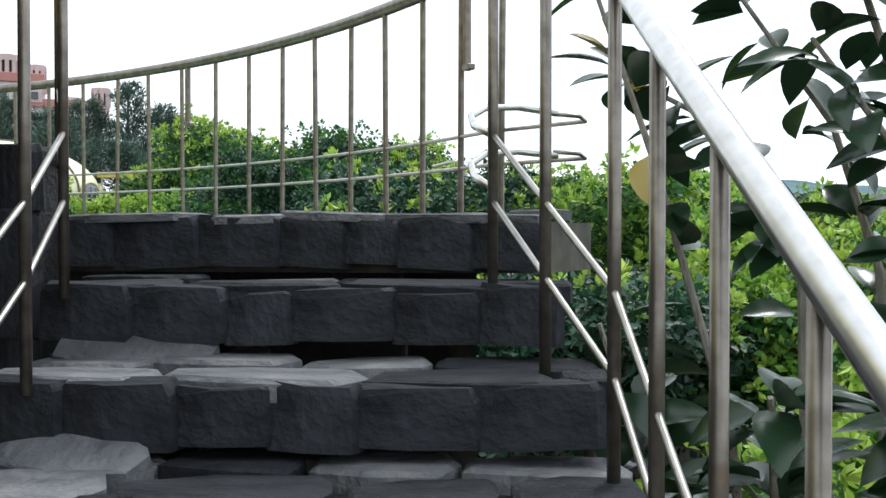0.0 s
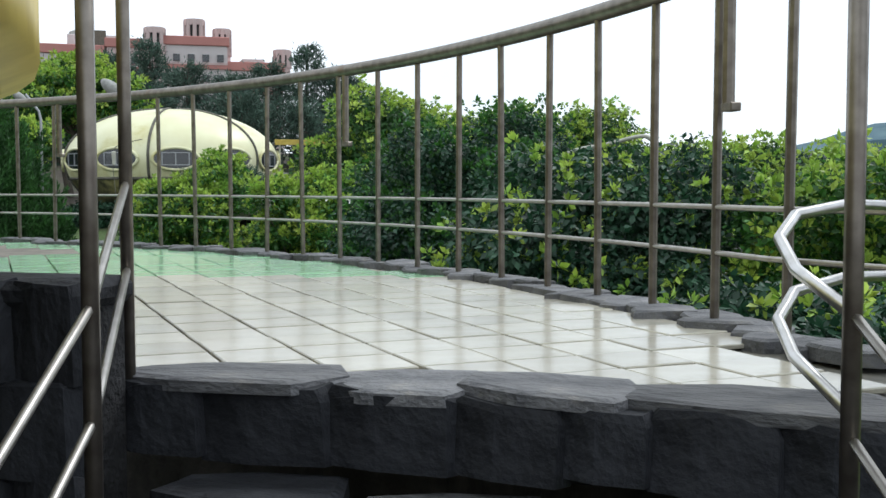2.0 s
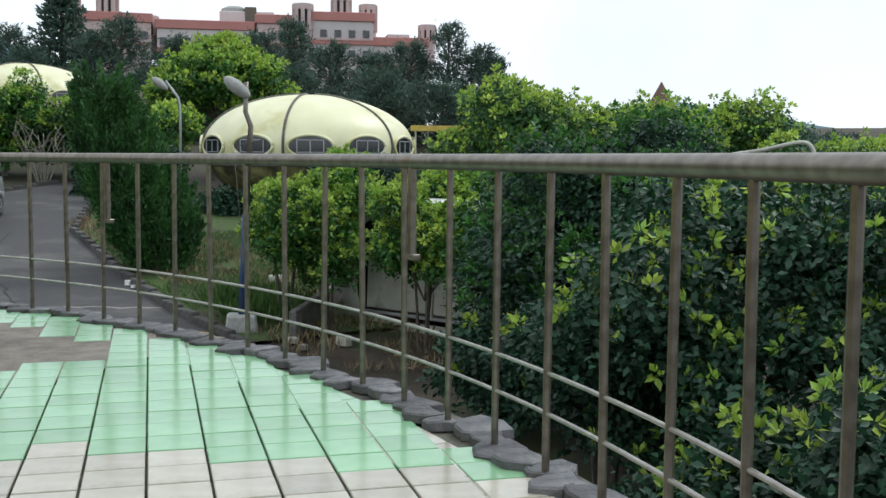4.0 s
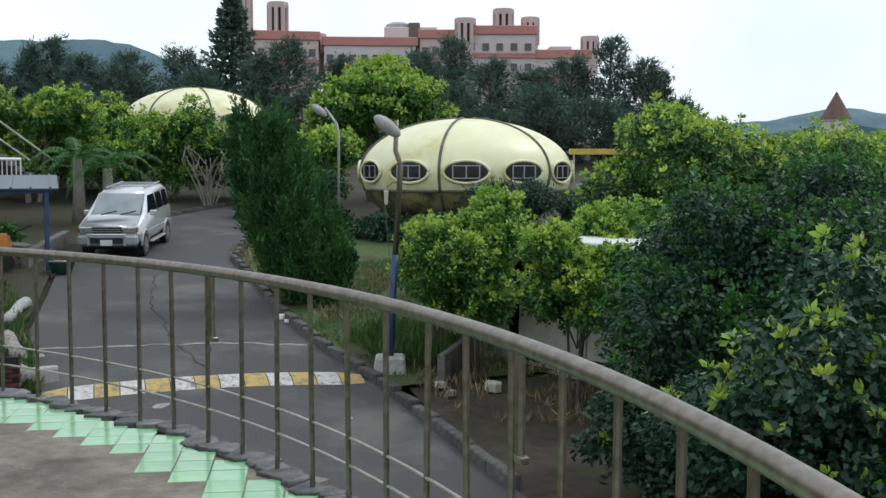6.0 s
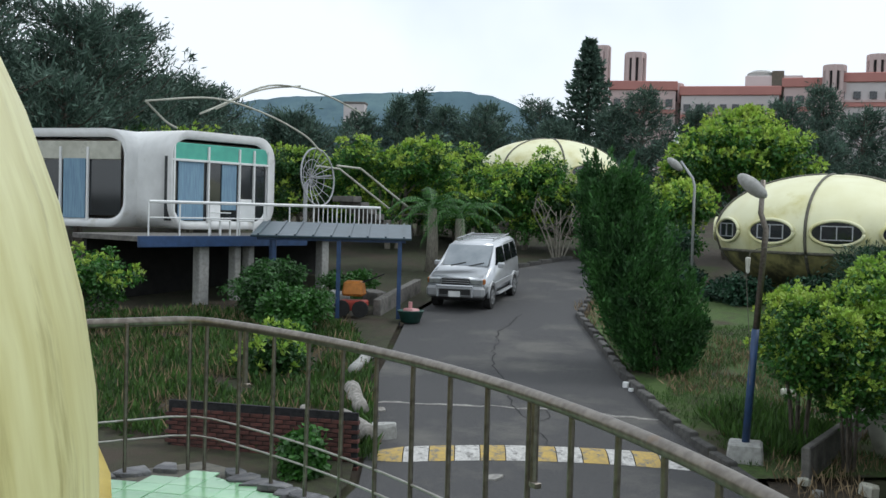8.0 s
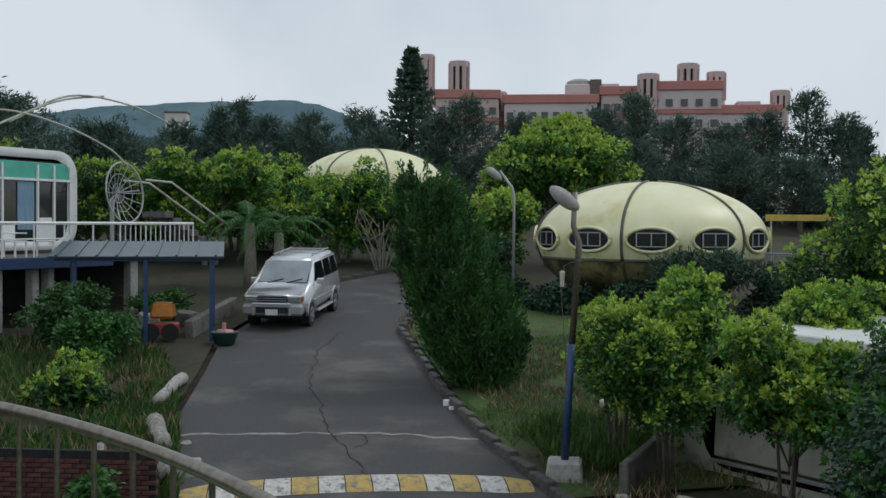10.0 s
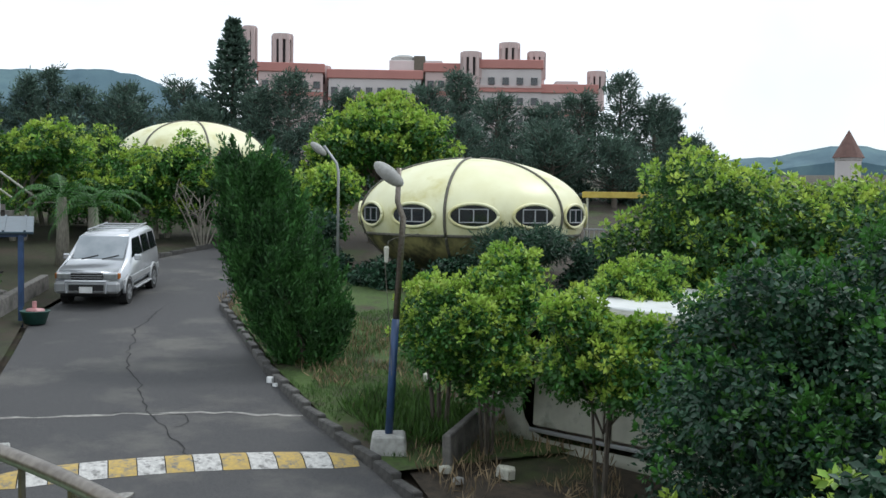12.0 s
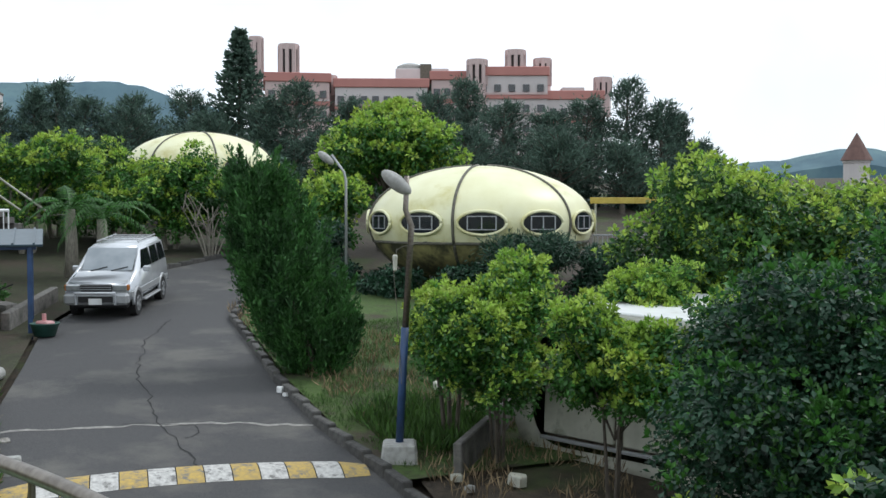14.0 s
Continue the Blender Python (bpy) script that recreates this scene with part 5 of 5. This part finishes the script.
# bushes below the terrace railing
for i, (x, y, zt, zb, rx, n, lf, sh) in enumerate([
        (0.9, 9.6, -0.45, -2.1, 1.4, 9000, "leaf_blue", 0.05), (2.9, 10.6, 0.1, -2.2, 1.7, 9000, "leaf_mid", 0.45),
        (1.6, 13.4, 0.5, -2.0, 1.9, 9000, "leaf_mid", 0.5), (4.6, 13.2, 0.3, -2.0, 1.9, 8000, "leaf", 0.4),
        (-1.0, 13.0, 0.95, -2.0, 1.7, 10000, "leaf_blue", 0.1), (3.2, 6.6, -0.6, -2.4, 1.4, 7000, "leaf_mid", 0.4),
        (2.2, 5.0, -0.9, -2.4, 1.1, 6000, "leaf_mid", 0.45), (-2.5, 13.2, -0.5, -2.4, 1.3, 8000, "leaf_blue", 0.04), (-0.6, 11.0, -0.9, -2.4, 1.2, 8000, "leaf_blue", 0.06), (-4.2, 14.8, -1.2, -2.4, 0.9, 5000, "leaf_blue", 0.03), (5.8, 9.0, -0.2, -2.2, 1.9, 7000, "leaf", 0.35)]):
    ctree("shrub", NEAR, x, y, zt, zb, rx, n, 0.10, lf, 11 + i, "shoot", sh, clump=0.22, trunk=0.05, stems=3, category="shrub", group="shrubs below the terrace", per=30)
BIG = "large dense dark green garden tree"
ctree("garden_tree", BIG, -3.55, 16.5, 1.35, -1.9, 1.95, 21000, 0.085, "leaf_blue", 31, "leaf_mid", 0.32, clump=0.26, trunk=0.11, stems=3)
ctree("garden_tree", BIG, -1.9, 17.2, 0.9, -2.4, 2.1, 18000, 0.09, "leaf_blue", 32, "leaf_mid", 0.2, clump=0.28, trunk=0.11, stems=2)
HEDGE = "rounded garden tree with pale yellow-green shoots"
ctree("garden_tree", HEDGE, -7.6, 26.8, 2.6, -1.4, 2.5, 14000, 0.12, "leaf", 33, "shoot", 0.45, clump=0.3, trunk=0.12, stems=2)
ctree("garden_tree", HEDGE, -4.4, 28.2, 2.2, -1.2, 2.9, 15000, 0.12, "leaf", 34, "shoot", 0.45, clump=0.32, trunk=0.12, stems=2)
ctree("garden_tree", HEDGE, -0.6, 27.4, 1.5, -1.5, 2.7, 13000, 0.12, "leaf", 35, "shoot", 0.4, clump=0.32, trunk=0.12, stems=2)
ctree("garden_tree", HEDGE, 3.4, 26.0, 1.0, -1.6, 2.7, 11000, 0.12, "leaf_blue", 36, "shoot", 0.3, clump=0.32, trunk=0.12, stems=2)
ctree("garden_tree", HEDGE, 8.0, 25.0, 0.6, -1.8, 3.0, 10000, 0.12, "leaf_blue", 37, "shoot", 0.2, clump=0.34, trunk=0.12, stems=2)
SM = "small multi-stemmed tree with bright yellow-green shoots"
ctree("small_tree", SM, -9.3, 19.6, 1.0, -1.85, 1.15, 12150, 0.085, "leaf_mid", 38, "shoot", 0.4, clump=0.165, trunk=0.035, stems=4, per=26)
ctree("small_tree", SM, -7.0, 18.7, 0.3, -1.3, 1.05, 8775, 0.085, "leaf_mid", 39, "shoot", 0.45, clump=0.165, trunk=0.035, stems=3, per=26)
ctree("small_tree", SM, -8.0, 22.6, 0.75, -0.7, 0.8, 6075, 0.085, "leaf_mid", 40, "shoot", 0.45, clump=0.18, trunk=0.05, stems=3, per=26)

ctree("small_tree", SM, -5.2, 19.6, 0.6, -0.8, 1.0, 9450, 0.085, "leaf_mid", 41, "shoot", 0.4, clump=0.165, trunk=0.035, stems=3, per=26)
ctree("small_tree", SM, -10.55, 20.2, 0.35, -1.3, 0.8, 5670, 0.085, "leaf_mid", 42, "shoot", 0.45, clump=0.18, trunk=0.05, stems=3, per=26)

# the leaning clipped conifer by the drive
def conifer(name, label, base, profile, lean, n, size, leaf, seed):
    rng = np.random.default_rng(seed)
    t = thing(name, label, "tree", pose(*base))
    h = profile[-1][1]
    pr = np.array(profile)
    k, per = n // 150, 150
    zs = np.sort(rng.uniform(0.0, 0.97, k)) * h
    rr = np.interp(zs, pr[:, 1], pr[:, 0])
    a = rng.uniform(0, 2 * math.pi, k)
    r = rr * rng.uniform(0.62, 0.98, k)
    foot = np.stack([r * np.cos(a) + lean[0] * (zs / h), r * np.sin(a) + lean[1] * (zs / h), zs], axis=1)
    way = np.stack([np.cos(a) * 0.42, np.sin(a) * 0.42, np.ones(k)], axis=1) + rng.normal(0, 0.12, (k, 3))
    long = rng.uniform(0.5, 1.05, k)
    kk = np.repeat(np.arange(k), per)
    f = rng.uniform(0, 1, (len(kk), 1))
    swell = 0.17 * np.sqrt(f) * (1.05 - f) * 2.2
    c = foot[kk] + way[kk] * long[kk][:, None] * f + rng.normal(0, 1, (len(kk), 3)) * swell * 0.6
    out = way[kk] + rng.normal(0, 0.35, (len(kk), 3))
    mesh_ob("crown", leaf_mesh("crown", c, out, size, 0.16, rng, 0, 0.3), M[leaf], t)
    part("trunk", tb([(0, 0, -0.2), (lean[0] * 0.5, lean[1] * 0.5, h * 0.5), (lean[0] * 0.9, lean[1] * 0.9, h * 0.9)], 0.13, 7, 0.04), M["bark"], t)
    return t


conifer("clipped_conifer", "tall dense green conifer leaning over the drive", (-15.25, 22.7, -1.95), [(0.5, 0.1), (0.84, 0.7), (0.9, 1.6), (0.78, 2.5), (0.56, 3.2), (0.28, 3.8), (0.05, 4.15)], (-1.5, -0.55), 52000, 0.13, "cypress", 50)
# tiered dark pine on the skyline
pine = thing("tiered_pine", "tall dark tiered pine standing above the roofs", "tree", pose(-51.7, 59.9, ground_z(-51.7, 59.9)))
ph = 13.4 - ground_z(-51.7, 59.9)
rngp = np.random.default_rng(7)
cs, os_ = [], []
for lv in range(15):
    f = lv / 14
    z = ph * (0.35 + 0.64 * f)
    rad_ = (2.7 * (1 - f) ** 0.9 + 0.2) * (0.7 + 0.3 * ((lv * 7) % 3) / 2)
    for b_ in range(15):
        a = b_ * 0.42 + lv * 0.45
        for s in np.linspace(0.15, 1, 26):
            cs.append((rad_ * s * math.cos(a), rad_ * s * math.sin(a), z + 0.25 * s * s * rad_ * 0.4 + rngp.normal(0, 0.07)))
            os_.append((math.cos(a), math.sin(a), 0.5))
mesh_ob("crown", leaf_mesh("crown", np.array(cs), np.array(os_), 0.42, 0.2, rngp, 0, 0.5), M["leaf_dark"], pine)
part("trunk", tb([(0, 0, 0), (0, 0, ph)], 0.28, 8, 0.05), M["bark"], pine)

# bright round tree behind the pod and trees along the back
YT = "broad round-topped tree with bright yellow-green leaves"
ctree("broad_tree", YT, -27.6, 42.8, 5.9, 2.0, 3.2, 12000, 0.2, "leaf_mid", 60, "shoot", 0.6, clump=0.38, trunk=0.2, stems=2, ry=3.0)
MIDT = "green broadleaf tree behind the parked car"
for i, (x, y, zt, zb, rx, sh) in enumerate([(-36.5, 31.5, 4.3, 0.4, 3.0, 0.45), (-40.5, 30.0, 4.2, 0.2, 3.0, 0.35), (-33.6, 36.0, 3.9, -0.2, 2.6, 0.35), (-30.8, 37.6, 3.5, 0.2, 2.2, 0.35), (-26.0, 36.5, 2.6, -0.4, 1.6, 0.4), (-41, 36.5, 4.6, 0.6, 3.2, 0.3), (-46, 27, 5.2, 0, 3.8, 0.3), (-37.0, 35.8, 4.1, 0.0, 2.5, 0.35)]):
    ctree("broad_tree", MIDT, x, y, zt, zb, rx, 8500, 0.17, "leaf_mid" if i % 2 == 0 else "leaf", 70 + i, "shoot", sh, clump=0.32, trunk=0.13, stems=3, bark="bark_pale", group="trees behind the car")
ctree("shrub", "dark shrub beside the pod house", -24.2, 33.2, 1.2, -0.6, 1.4, 4500, 0.14, "leaf_blue", 90, clump=0.25, trunk=0.06, stems=4, category="shrub")
ctree("shrub", "feathery grey-green shrub below the pod deck", -15.6, 33.0, 1.0, -0.9, 1.5, 5000, 0.22, "leaf_blue", 91, clump=0.3, trunk=0.05, stems=4, ratio=0.08, category="shrub")
for i, (x, y, zt, rx) in enumerate([(-17.6, 32.9, 0.1, 1.2), (-20.2, 32.4, -0.1, 1.1), (-22.6, 32.4, 0.0, 1.1), (-13.6, 34.4, 0.6, 1.4), (-26.4, 34.2, 0.6, 1.3)]):
    ctree("shrub", "dark tangled shrub on the bank under the pod", x, y, zt, zt - 1.7, rx, 3200, 0.15, "leaf_blue", 180 + i, clump=0.25, trunk=0.04, stems=4, category="shrub", group="shrubs under the pod")
DK = "tall dark feathery casuarina tree"


def casuarina(x, y, ztop, rx, seed, dense=1.0):
    """A lacy tree: a straight trunk, rising limbs and drifts of fine needles with sky between."""
    rng = np.random.default_rng(seed)
    g = ground_z(x, y)
    h = ztop - g
    t = thing("casuarina_tree", DK, "tree", pose(x, y, g), "dark trees behind the houses")
    part("trunk", tb([(0, 0, -0.2), (rng.normal(0, 0.15), rng.normal(0, 0.15), h * 0.5), (0, 0, h * 0.97)], 0.2, 7, 0.03), M["bark"], t)
    cs, ds = [], []
    limbs = bmesh.new()
    for k in range(int(46 * dense)):
        f = 0.22 + 0.76 * (k + rng.random()) / (46 * dense)
        a = k * 2.4 + rng.normal(0, 0.4)
        ln = rx * (1.25 - 0.95 * f ** 1.6) * rng.uniform(0.5, 1.3)
        p0 = Vector((0, 0, h * f * 0.93))
        p1 = p0 + Vector((math.cos(a) * ln, math.sin(a) * ln, ln * rng.uniform(0.25, 0.7)))
        tube(limbs, [p0, p0.lerp(p1, 0.5) - Vector((0, 0, 0.05 * ln)), p1], 0.05, 4, 0.012)
        for q in range(5):
            e = p0.lerp(p1, 0.35 + 0.65 * (q + rng.random()) / 5)
            n = int(rng.integers(14, 34))
            sg = rng.uniform(0.14, 0.30)
            cs.append(np.array(e) + rng.normal(0, 1, (n, 3)) * np.array([sg, sg, sg * 0.8]))
            ds.append(np.tile([math.cos(a) * 0.6, math.sin(a) * 0.6, 0.6], (n, 1)))
    part("branchwork", limbs, M["bark"], t)
    mesh_ob("crown", leaf_mesh("crown", np.concatenate(cs), np.concatenate(ds), 0.36, 0.10, rng, 0.05, 0.6), M["leaf_dark"], t)["kind"] = "stuff"


for i, (x, y, zt, rx) in enumerate([
        (-66.6, 51.2, 8.6, 2.4), (-64.8, 53.6, 10.1, 1.5), (-65.5, 56.0, 11.0, 1.5), (-62.7, 56.2, 9.4, 2.3), (-62.1, 60.0, 10.0, 2.4), (-57.9, 61.5, 10.1, 2.6), (-59.5, 57.0, 8.4, 2.6), (-55.0, 60.0, 8.2, 2.4),
        (-48.8, 59.1, 8.9, 1.9), (-47.2, 60.4, 10.2, 2.6), (-45.8, 64.1, 9.1, 2.0), (-42.5, 64.0, 8.4, 2.2), (-41.1, 67.4, 9.6, 2.3), (-40.1, 70.3, 11.0, 1.8), (-36.4, 69.0, 8.8, 2.6), (-34.1, 71.3, 8.2, 2.4),
        (-32.2, 73.4, 9.2, 2.2), (-29.4, 73.5, 10.7, 1.7), (-27.4, 74.2, 8.9, 1.8), (-27.1, 76.5, 8.3, 1.2), (-26.3, 78.9, 6.2, 1.5), (-51.8, 57.0, 7.6, 2.4), (-36.0, 63.0, 6.6, 2.6), (-31.0, 66.0, 6.4, 2.6), (-27.5, 68.0, 5.6, 2.2),
        (-58.0, 40.0, 7.2, 3.4), (-60.0, 33.0, 9.2, 3.8), (-52.0, 26.0, 11.6, 4.2), (-50.0, 19.0, 14.2, 4.6), (-43.0, 15.0, 12.4, 3.8), (-46.0, 22.0, 10.0, 3.6), (-41.5, 19.6, 6.4, 2.6), (-66.0, 38.0, 9.4, 3.4)]):
    casuarina(x, y, zt, rx, 300 + i, 1.0 if rx < 3 else 2.4)
# lower woods filling in below them
for i, (x, y, zt, rx) in enumerate([(-63, 50, 6.6, 3.6), (-58, 54, 6.6, 3.6), (-53, 56, 6.4, 3.6), (-47, 58, 6.2, 3.6), (-42, 62, 6.0, 3.6), (-37, 66, 5.4, 3.6), (-32, 69, 5.2, 3.4), (-27.5, 72, 4.6, 2.6), (-52, 44, 6.2, 4.0), (-57, 36, 7.0, 4.0), (-55, 28, 8.2, 4.2), (-50, 22, 9.0, 4.2), (-45, 17, 8.4, 3.6), (-6, 80, 3.2, 4.5), (4, 78, 2.6, 4.5), (14, 70, 2.0, 5.0)]):
    ctree("woodland_tree", "dark green woodland tree below the skyline", x, y, zt, -1, rx, 7000, 0.30, "leaf_dark", 100 + i, clump=0.5, trunk=0.22, ratio=0.18, droop=0.1, per=40, flat=False, group="woodland below the skyline", inner=0.45)

# bare pale shrub under the trees
bare = thing("bare_shrub", "bare pale branching shrub on the bank above the drive", "shrub", pose(-30.2, 34.9, ground_z(-30.2, 34.9)))
rngb = random.Random(12)
bm, twigs = bmesh.new(), bmesh.new()
for k in range(9):
    a = k * 0.7
    tip = Vector((math.cos(a) * rngb.uniform(0.5, 1.5), math.sin(a) * rngb.uniform(0.5, 1.5), rngb.uniform(1.5, 2.8)))
    tube(bm, curve_through([(0.08 * math.cos(a), 0.08 * math.sin(a), -0.2), tip * 0.45 + Vector((rngb.uniform(-0.15, 0.15), rngb.uniform(-0.15, 0.15), 0.1)), tip], 4), 0.035, 6, 0.014)
    for q in range(4):
        p = tip * rngb.uniform(0.45, 0.95)
        e = p + Vector((rngb.uniform(-0.6, 0.6), rngb.uniform(-0.6, 0.6), rngb.uniform(0.2, 0.8)))
        tube(twigs, [p, p.lerp(e, 0.5) + Vector((0, 0, 0.06)), e], 0.02, 4, 0.006)
part("stem", bm, M["bark_pale"], bare, "", True)
part("twigs", twigs, M["bark_pale"], bare)

# palms by the car
def palm(x, y, h, seed):
    rng = random.Random(seed)
    g = ground_z(x, y)
    t = thing("palm", "palm with thick grey trunk and arching fronds", "palm", pose(x, y, g), "palms behind the car")
    part("trunk", tb([(0, 0, -0.2), (0.05, 0, h * 0.5), (0, 0, h)], 0.24, 10, 0.15), M["bark_pale"], t, "", True)
    for k in range(13):
        a = k * 0.485 + rng.random() * 0.3
        b = bmesh.new()
        L = rng.uniform(1.3, 1.9)
        lift = rng.uniform(0.9, 2.3)
        sp = [Vector((math.cos(a) * L * f, math.sin(a) * L * f, h + lift * f - 1.6 * f * f)) for f in [i / 12 for i in range(13)]]
        tube(b, sp, 0.02, 4, 0.006)
        sd = Vector((-math.sin(a), math.cos(a), 0))
        for i, p in enumerate(sp[2:]):
            for s in (-1, 1):
                for o in (0, 0.06):
                    q = p + (sp[i + 2] - sp[i + 1]) * (o / 0.15)
                    e = q + sd * s * 0.38 * (1 - i / 16) + (sp[i + 2] - sp[i + 1]) * 1.3 + Vector((0, 0, -0.16))
                    wv = (sp[i + 2] - sp[i + 1]).normalized() * 0.025
                    b.faces.new([b.verts.new(v) for v in (q - wv, e, q + wv)])
        part("frond", b, M["leaf_mid"], t)
    return t


palm(-30.1, 28.4, 2.3, 1)
palm(-29.2, 28.9, 2.0, 2)

# big-leaved rubber plant beside the stairs
def rubber_plant(name, label, base, branches, n_leaf, seed, yellow=0):
    rng = random.Random(seed)
    t = thing(name, label, "shrub", pose(*base))
    b = bmesh.new()
    slots = []
    for pts in branches:
        pts = [Vector(p) for p in pts]
        tube(b, pts, 0.016, 6, 0.006)
        for i in range(n_leaf):
            f = rng.uniform(0.15, 1.0) * (len(pts) - 1)
            j = min(int(f), len(pts) - 2)
            slots.append((pts[j].lerp(pts[j + 1], f - j), (pts[j + 1] - pts[j]).normalized()))
    part("stem", b, M["bark_pale"], t)
    for idx, (p, d) in enumerate(slots):
        b = bmesh.new()
        L, w = rng.uniform(0.13, 0.2), rng.uniform(0.035, 0.052)
        rows_ = []
        for i in range(7):
            f = i / 6
            ww = w * math.sin(math.pi * f ** 0.85) ** 0.8
            zc = -0.25 * L * f * f
            rows_.append([b.verts.new((s * ww, L * f + 0.03, zc + abs(s) * ww * 0.35)) for s in (-1, 0, 1)])
        for a_, c_ in zip(rows_, rows_[1:]):
            for i in range(2):
                b.faces.new((a_[i], a_[i + 1], c_[i + 1], c_[i]))
        bmesh.ops.remove_doubles(b, verts=b.verts, dist=0.0005)
        o = part("leaf", b, M["ficus_yellow" if idx < yellow else "ficus"], t, "", True)
        o.matrix_basis = Matrix.Translation(p) @ pose(0, 0, 0, rng.uniform(-35, 55), rng.uniform(-40, 40), rng.uniform(0, 360))
    return t


rubber_plant("rubber_plant", "rubber plant with large glossy dark leaves beside the stairs", (0.98, 2.9, -1.35),
             [[(0.2, 0.2, 0), (0.1, 0.1, 0.8), (-0.1, 0.1, 1.5), (-0.25, 0.3, 2.0)], [(0.3, 0.1, 0.3), (0.30, 0.2, 1.2), (0.1, 0.3, 1.6), (-0.15, 0.4, 1.75)], [(0.5, 0.1, 0.3), (0.5, 0.2, 1.2), (0.4, 0.3, 1.6), (0.15, 0.4, 2.0)], [(0.6, 0, 0.4), (0.55, -0.1, 1.0), (0.45, -0.1, 1.5), (0.3, 0.1, 1.8)],
              [(0.5, 0.2, 0.4), (0.6, 0.0, 1.3), (0.4, 0.0, 1.9), (0.1, 0.1, 2.3)], [(0.2, 0.1, 0), (-0.1, -0.2, 0.6), (-0.25, -0.3, 1.1)], [(0.4, 0, 0), (0.5, -0.3, 0.7), (0.4, -0.4, 1.2)],
              [(0.3, 0, 0.2), (0.1, -0.5, 0.7), (0.05, -0.7, 1.0)], [(0.6, 0.1, 0.2), (0.9, 0.1, 1.5), (0.7, 0.2, 2.5)]], 34, 5, 3)
rubber_plant("rubber_plant", "glossy broad-leaved plant beside the pod", (-2.2, 3.9, -0.05), [[(0, 0, 0), (0.1, 0.1, 0.25), (0.3, 0.1, 0.42)], [(0, 0, 0), (-0.2, 0, 0.3), (-0.3, 0.1, 0.5)]], 10, 9)

# weeds, grass and dead straw as loose cover
def blades(name, label, region, n, h, m_, seed, wid=0.05, lift=0.1):
    rng = np.random.default_rng(seed)
    pts = []
    poly = [Vector(p) for p in region]
    xs, ys = [p.x for p in poly], [p.y for p in poly]
    while len(pts) < n:
        x, y = rng.uniform(min(xs), max(xs)), rng.uniform(min(ys), max(ys))
        if inside(Vector((x, y)), poly) and noise.noise((x * 0.8, y * 0.8, seed)) > -0.25:
            pts.append((x, y, ground_z(x, y) + lift))
    c = np.array(pts)
    o = np.tile(np.array([[0, 0, 1.0]]), (n, 1))
    ob = mesh_ob(name, leaf_mesh(name, c, o, h, wid, rng, 0, 0.45), M[m_])
    return tagged(ob, label, "grass", kind="stuff")


blades("grass", "green grass and strap leaves on the bank", [(-10.3, 18.4), (-13, 20), (-16.5, 22.6), (-19, 25), (-17, 30), (-12, 26), (-9, 21)], 26000, 0.10, "grass", 1)
blades("tall_weeds", "tall strap-leaved weeds by the lamp", [(-10.8, 19.0), (-12.6, 20.2), (-12.4, 21.6), (-10.6, 21.4), (-9.8, 19.6)], 1800, 0.36, "grass", 2, 0.05)
blades("weeds", "tangled weeds on the bank below the house", [(-15.8, 12.4), (-13.8, 14.0), (-19.5, 18), (-23, 20), (-27, 18), (-28, 14), (-22, 9)], 26000, 0.22, "grass", 3, 0.1)
blades("dead_straw", "dry straw and fallen twigs on the soil", [(-10.2, 18.6), (-8, 17.2), (-6, 18), (-8, 21), (-15, 26), (-24, 31), (-22, 27)], 5000, 0.22, "straw", 4, 0.05, 0.06)
blades("dead_straw", "dry straw and sticks among the weeds on the bank", [(-15.8, 12.4), (-14.2, 14.2), (-19.5, 18), (-23, 20), (-27, 18), (-28, 14), (-22, 9)], 4200, 0.34, "straw", 6, 0.03, 0.08)
for i, (x, y, zt, rx) in enumerate([(-19.5, 15.6, -0.9, 0.7), (-22.8, 18.2, -0.2, 0.9), (-24.6, 18.4, 0.2, 1.0), (-25.5, 14.0, 0.6, 1.4), (-24, 11.4, 0.6, 1.6), (-14.0, 12.75, -1.75, 0.2), (-27.5, 12, 1.6, 1.6), (-26.8, 22.6, -0.2, 0.8)]):
    ctree("shrub", "leafy weed shrub on the bank below the house", x, y, zt, zt - 1.2 - rx * 0.4, rx, 3000, 0.12, "leaf_mid" if i % 2 else "leaf", 140 + i, "shoot" if i % 3 == 0 else None, 0.2, clump=0.2, trunk=0.03, stems=3, category="shrub", group="weed shrubs on the bank")
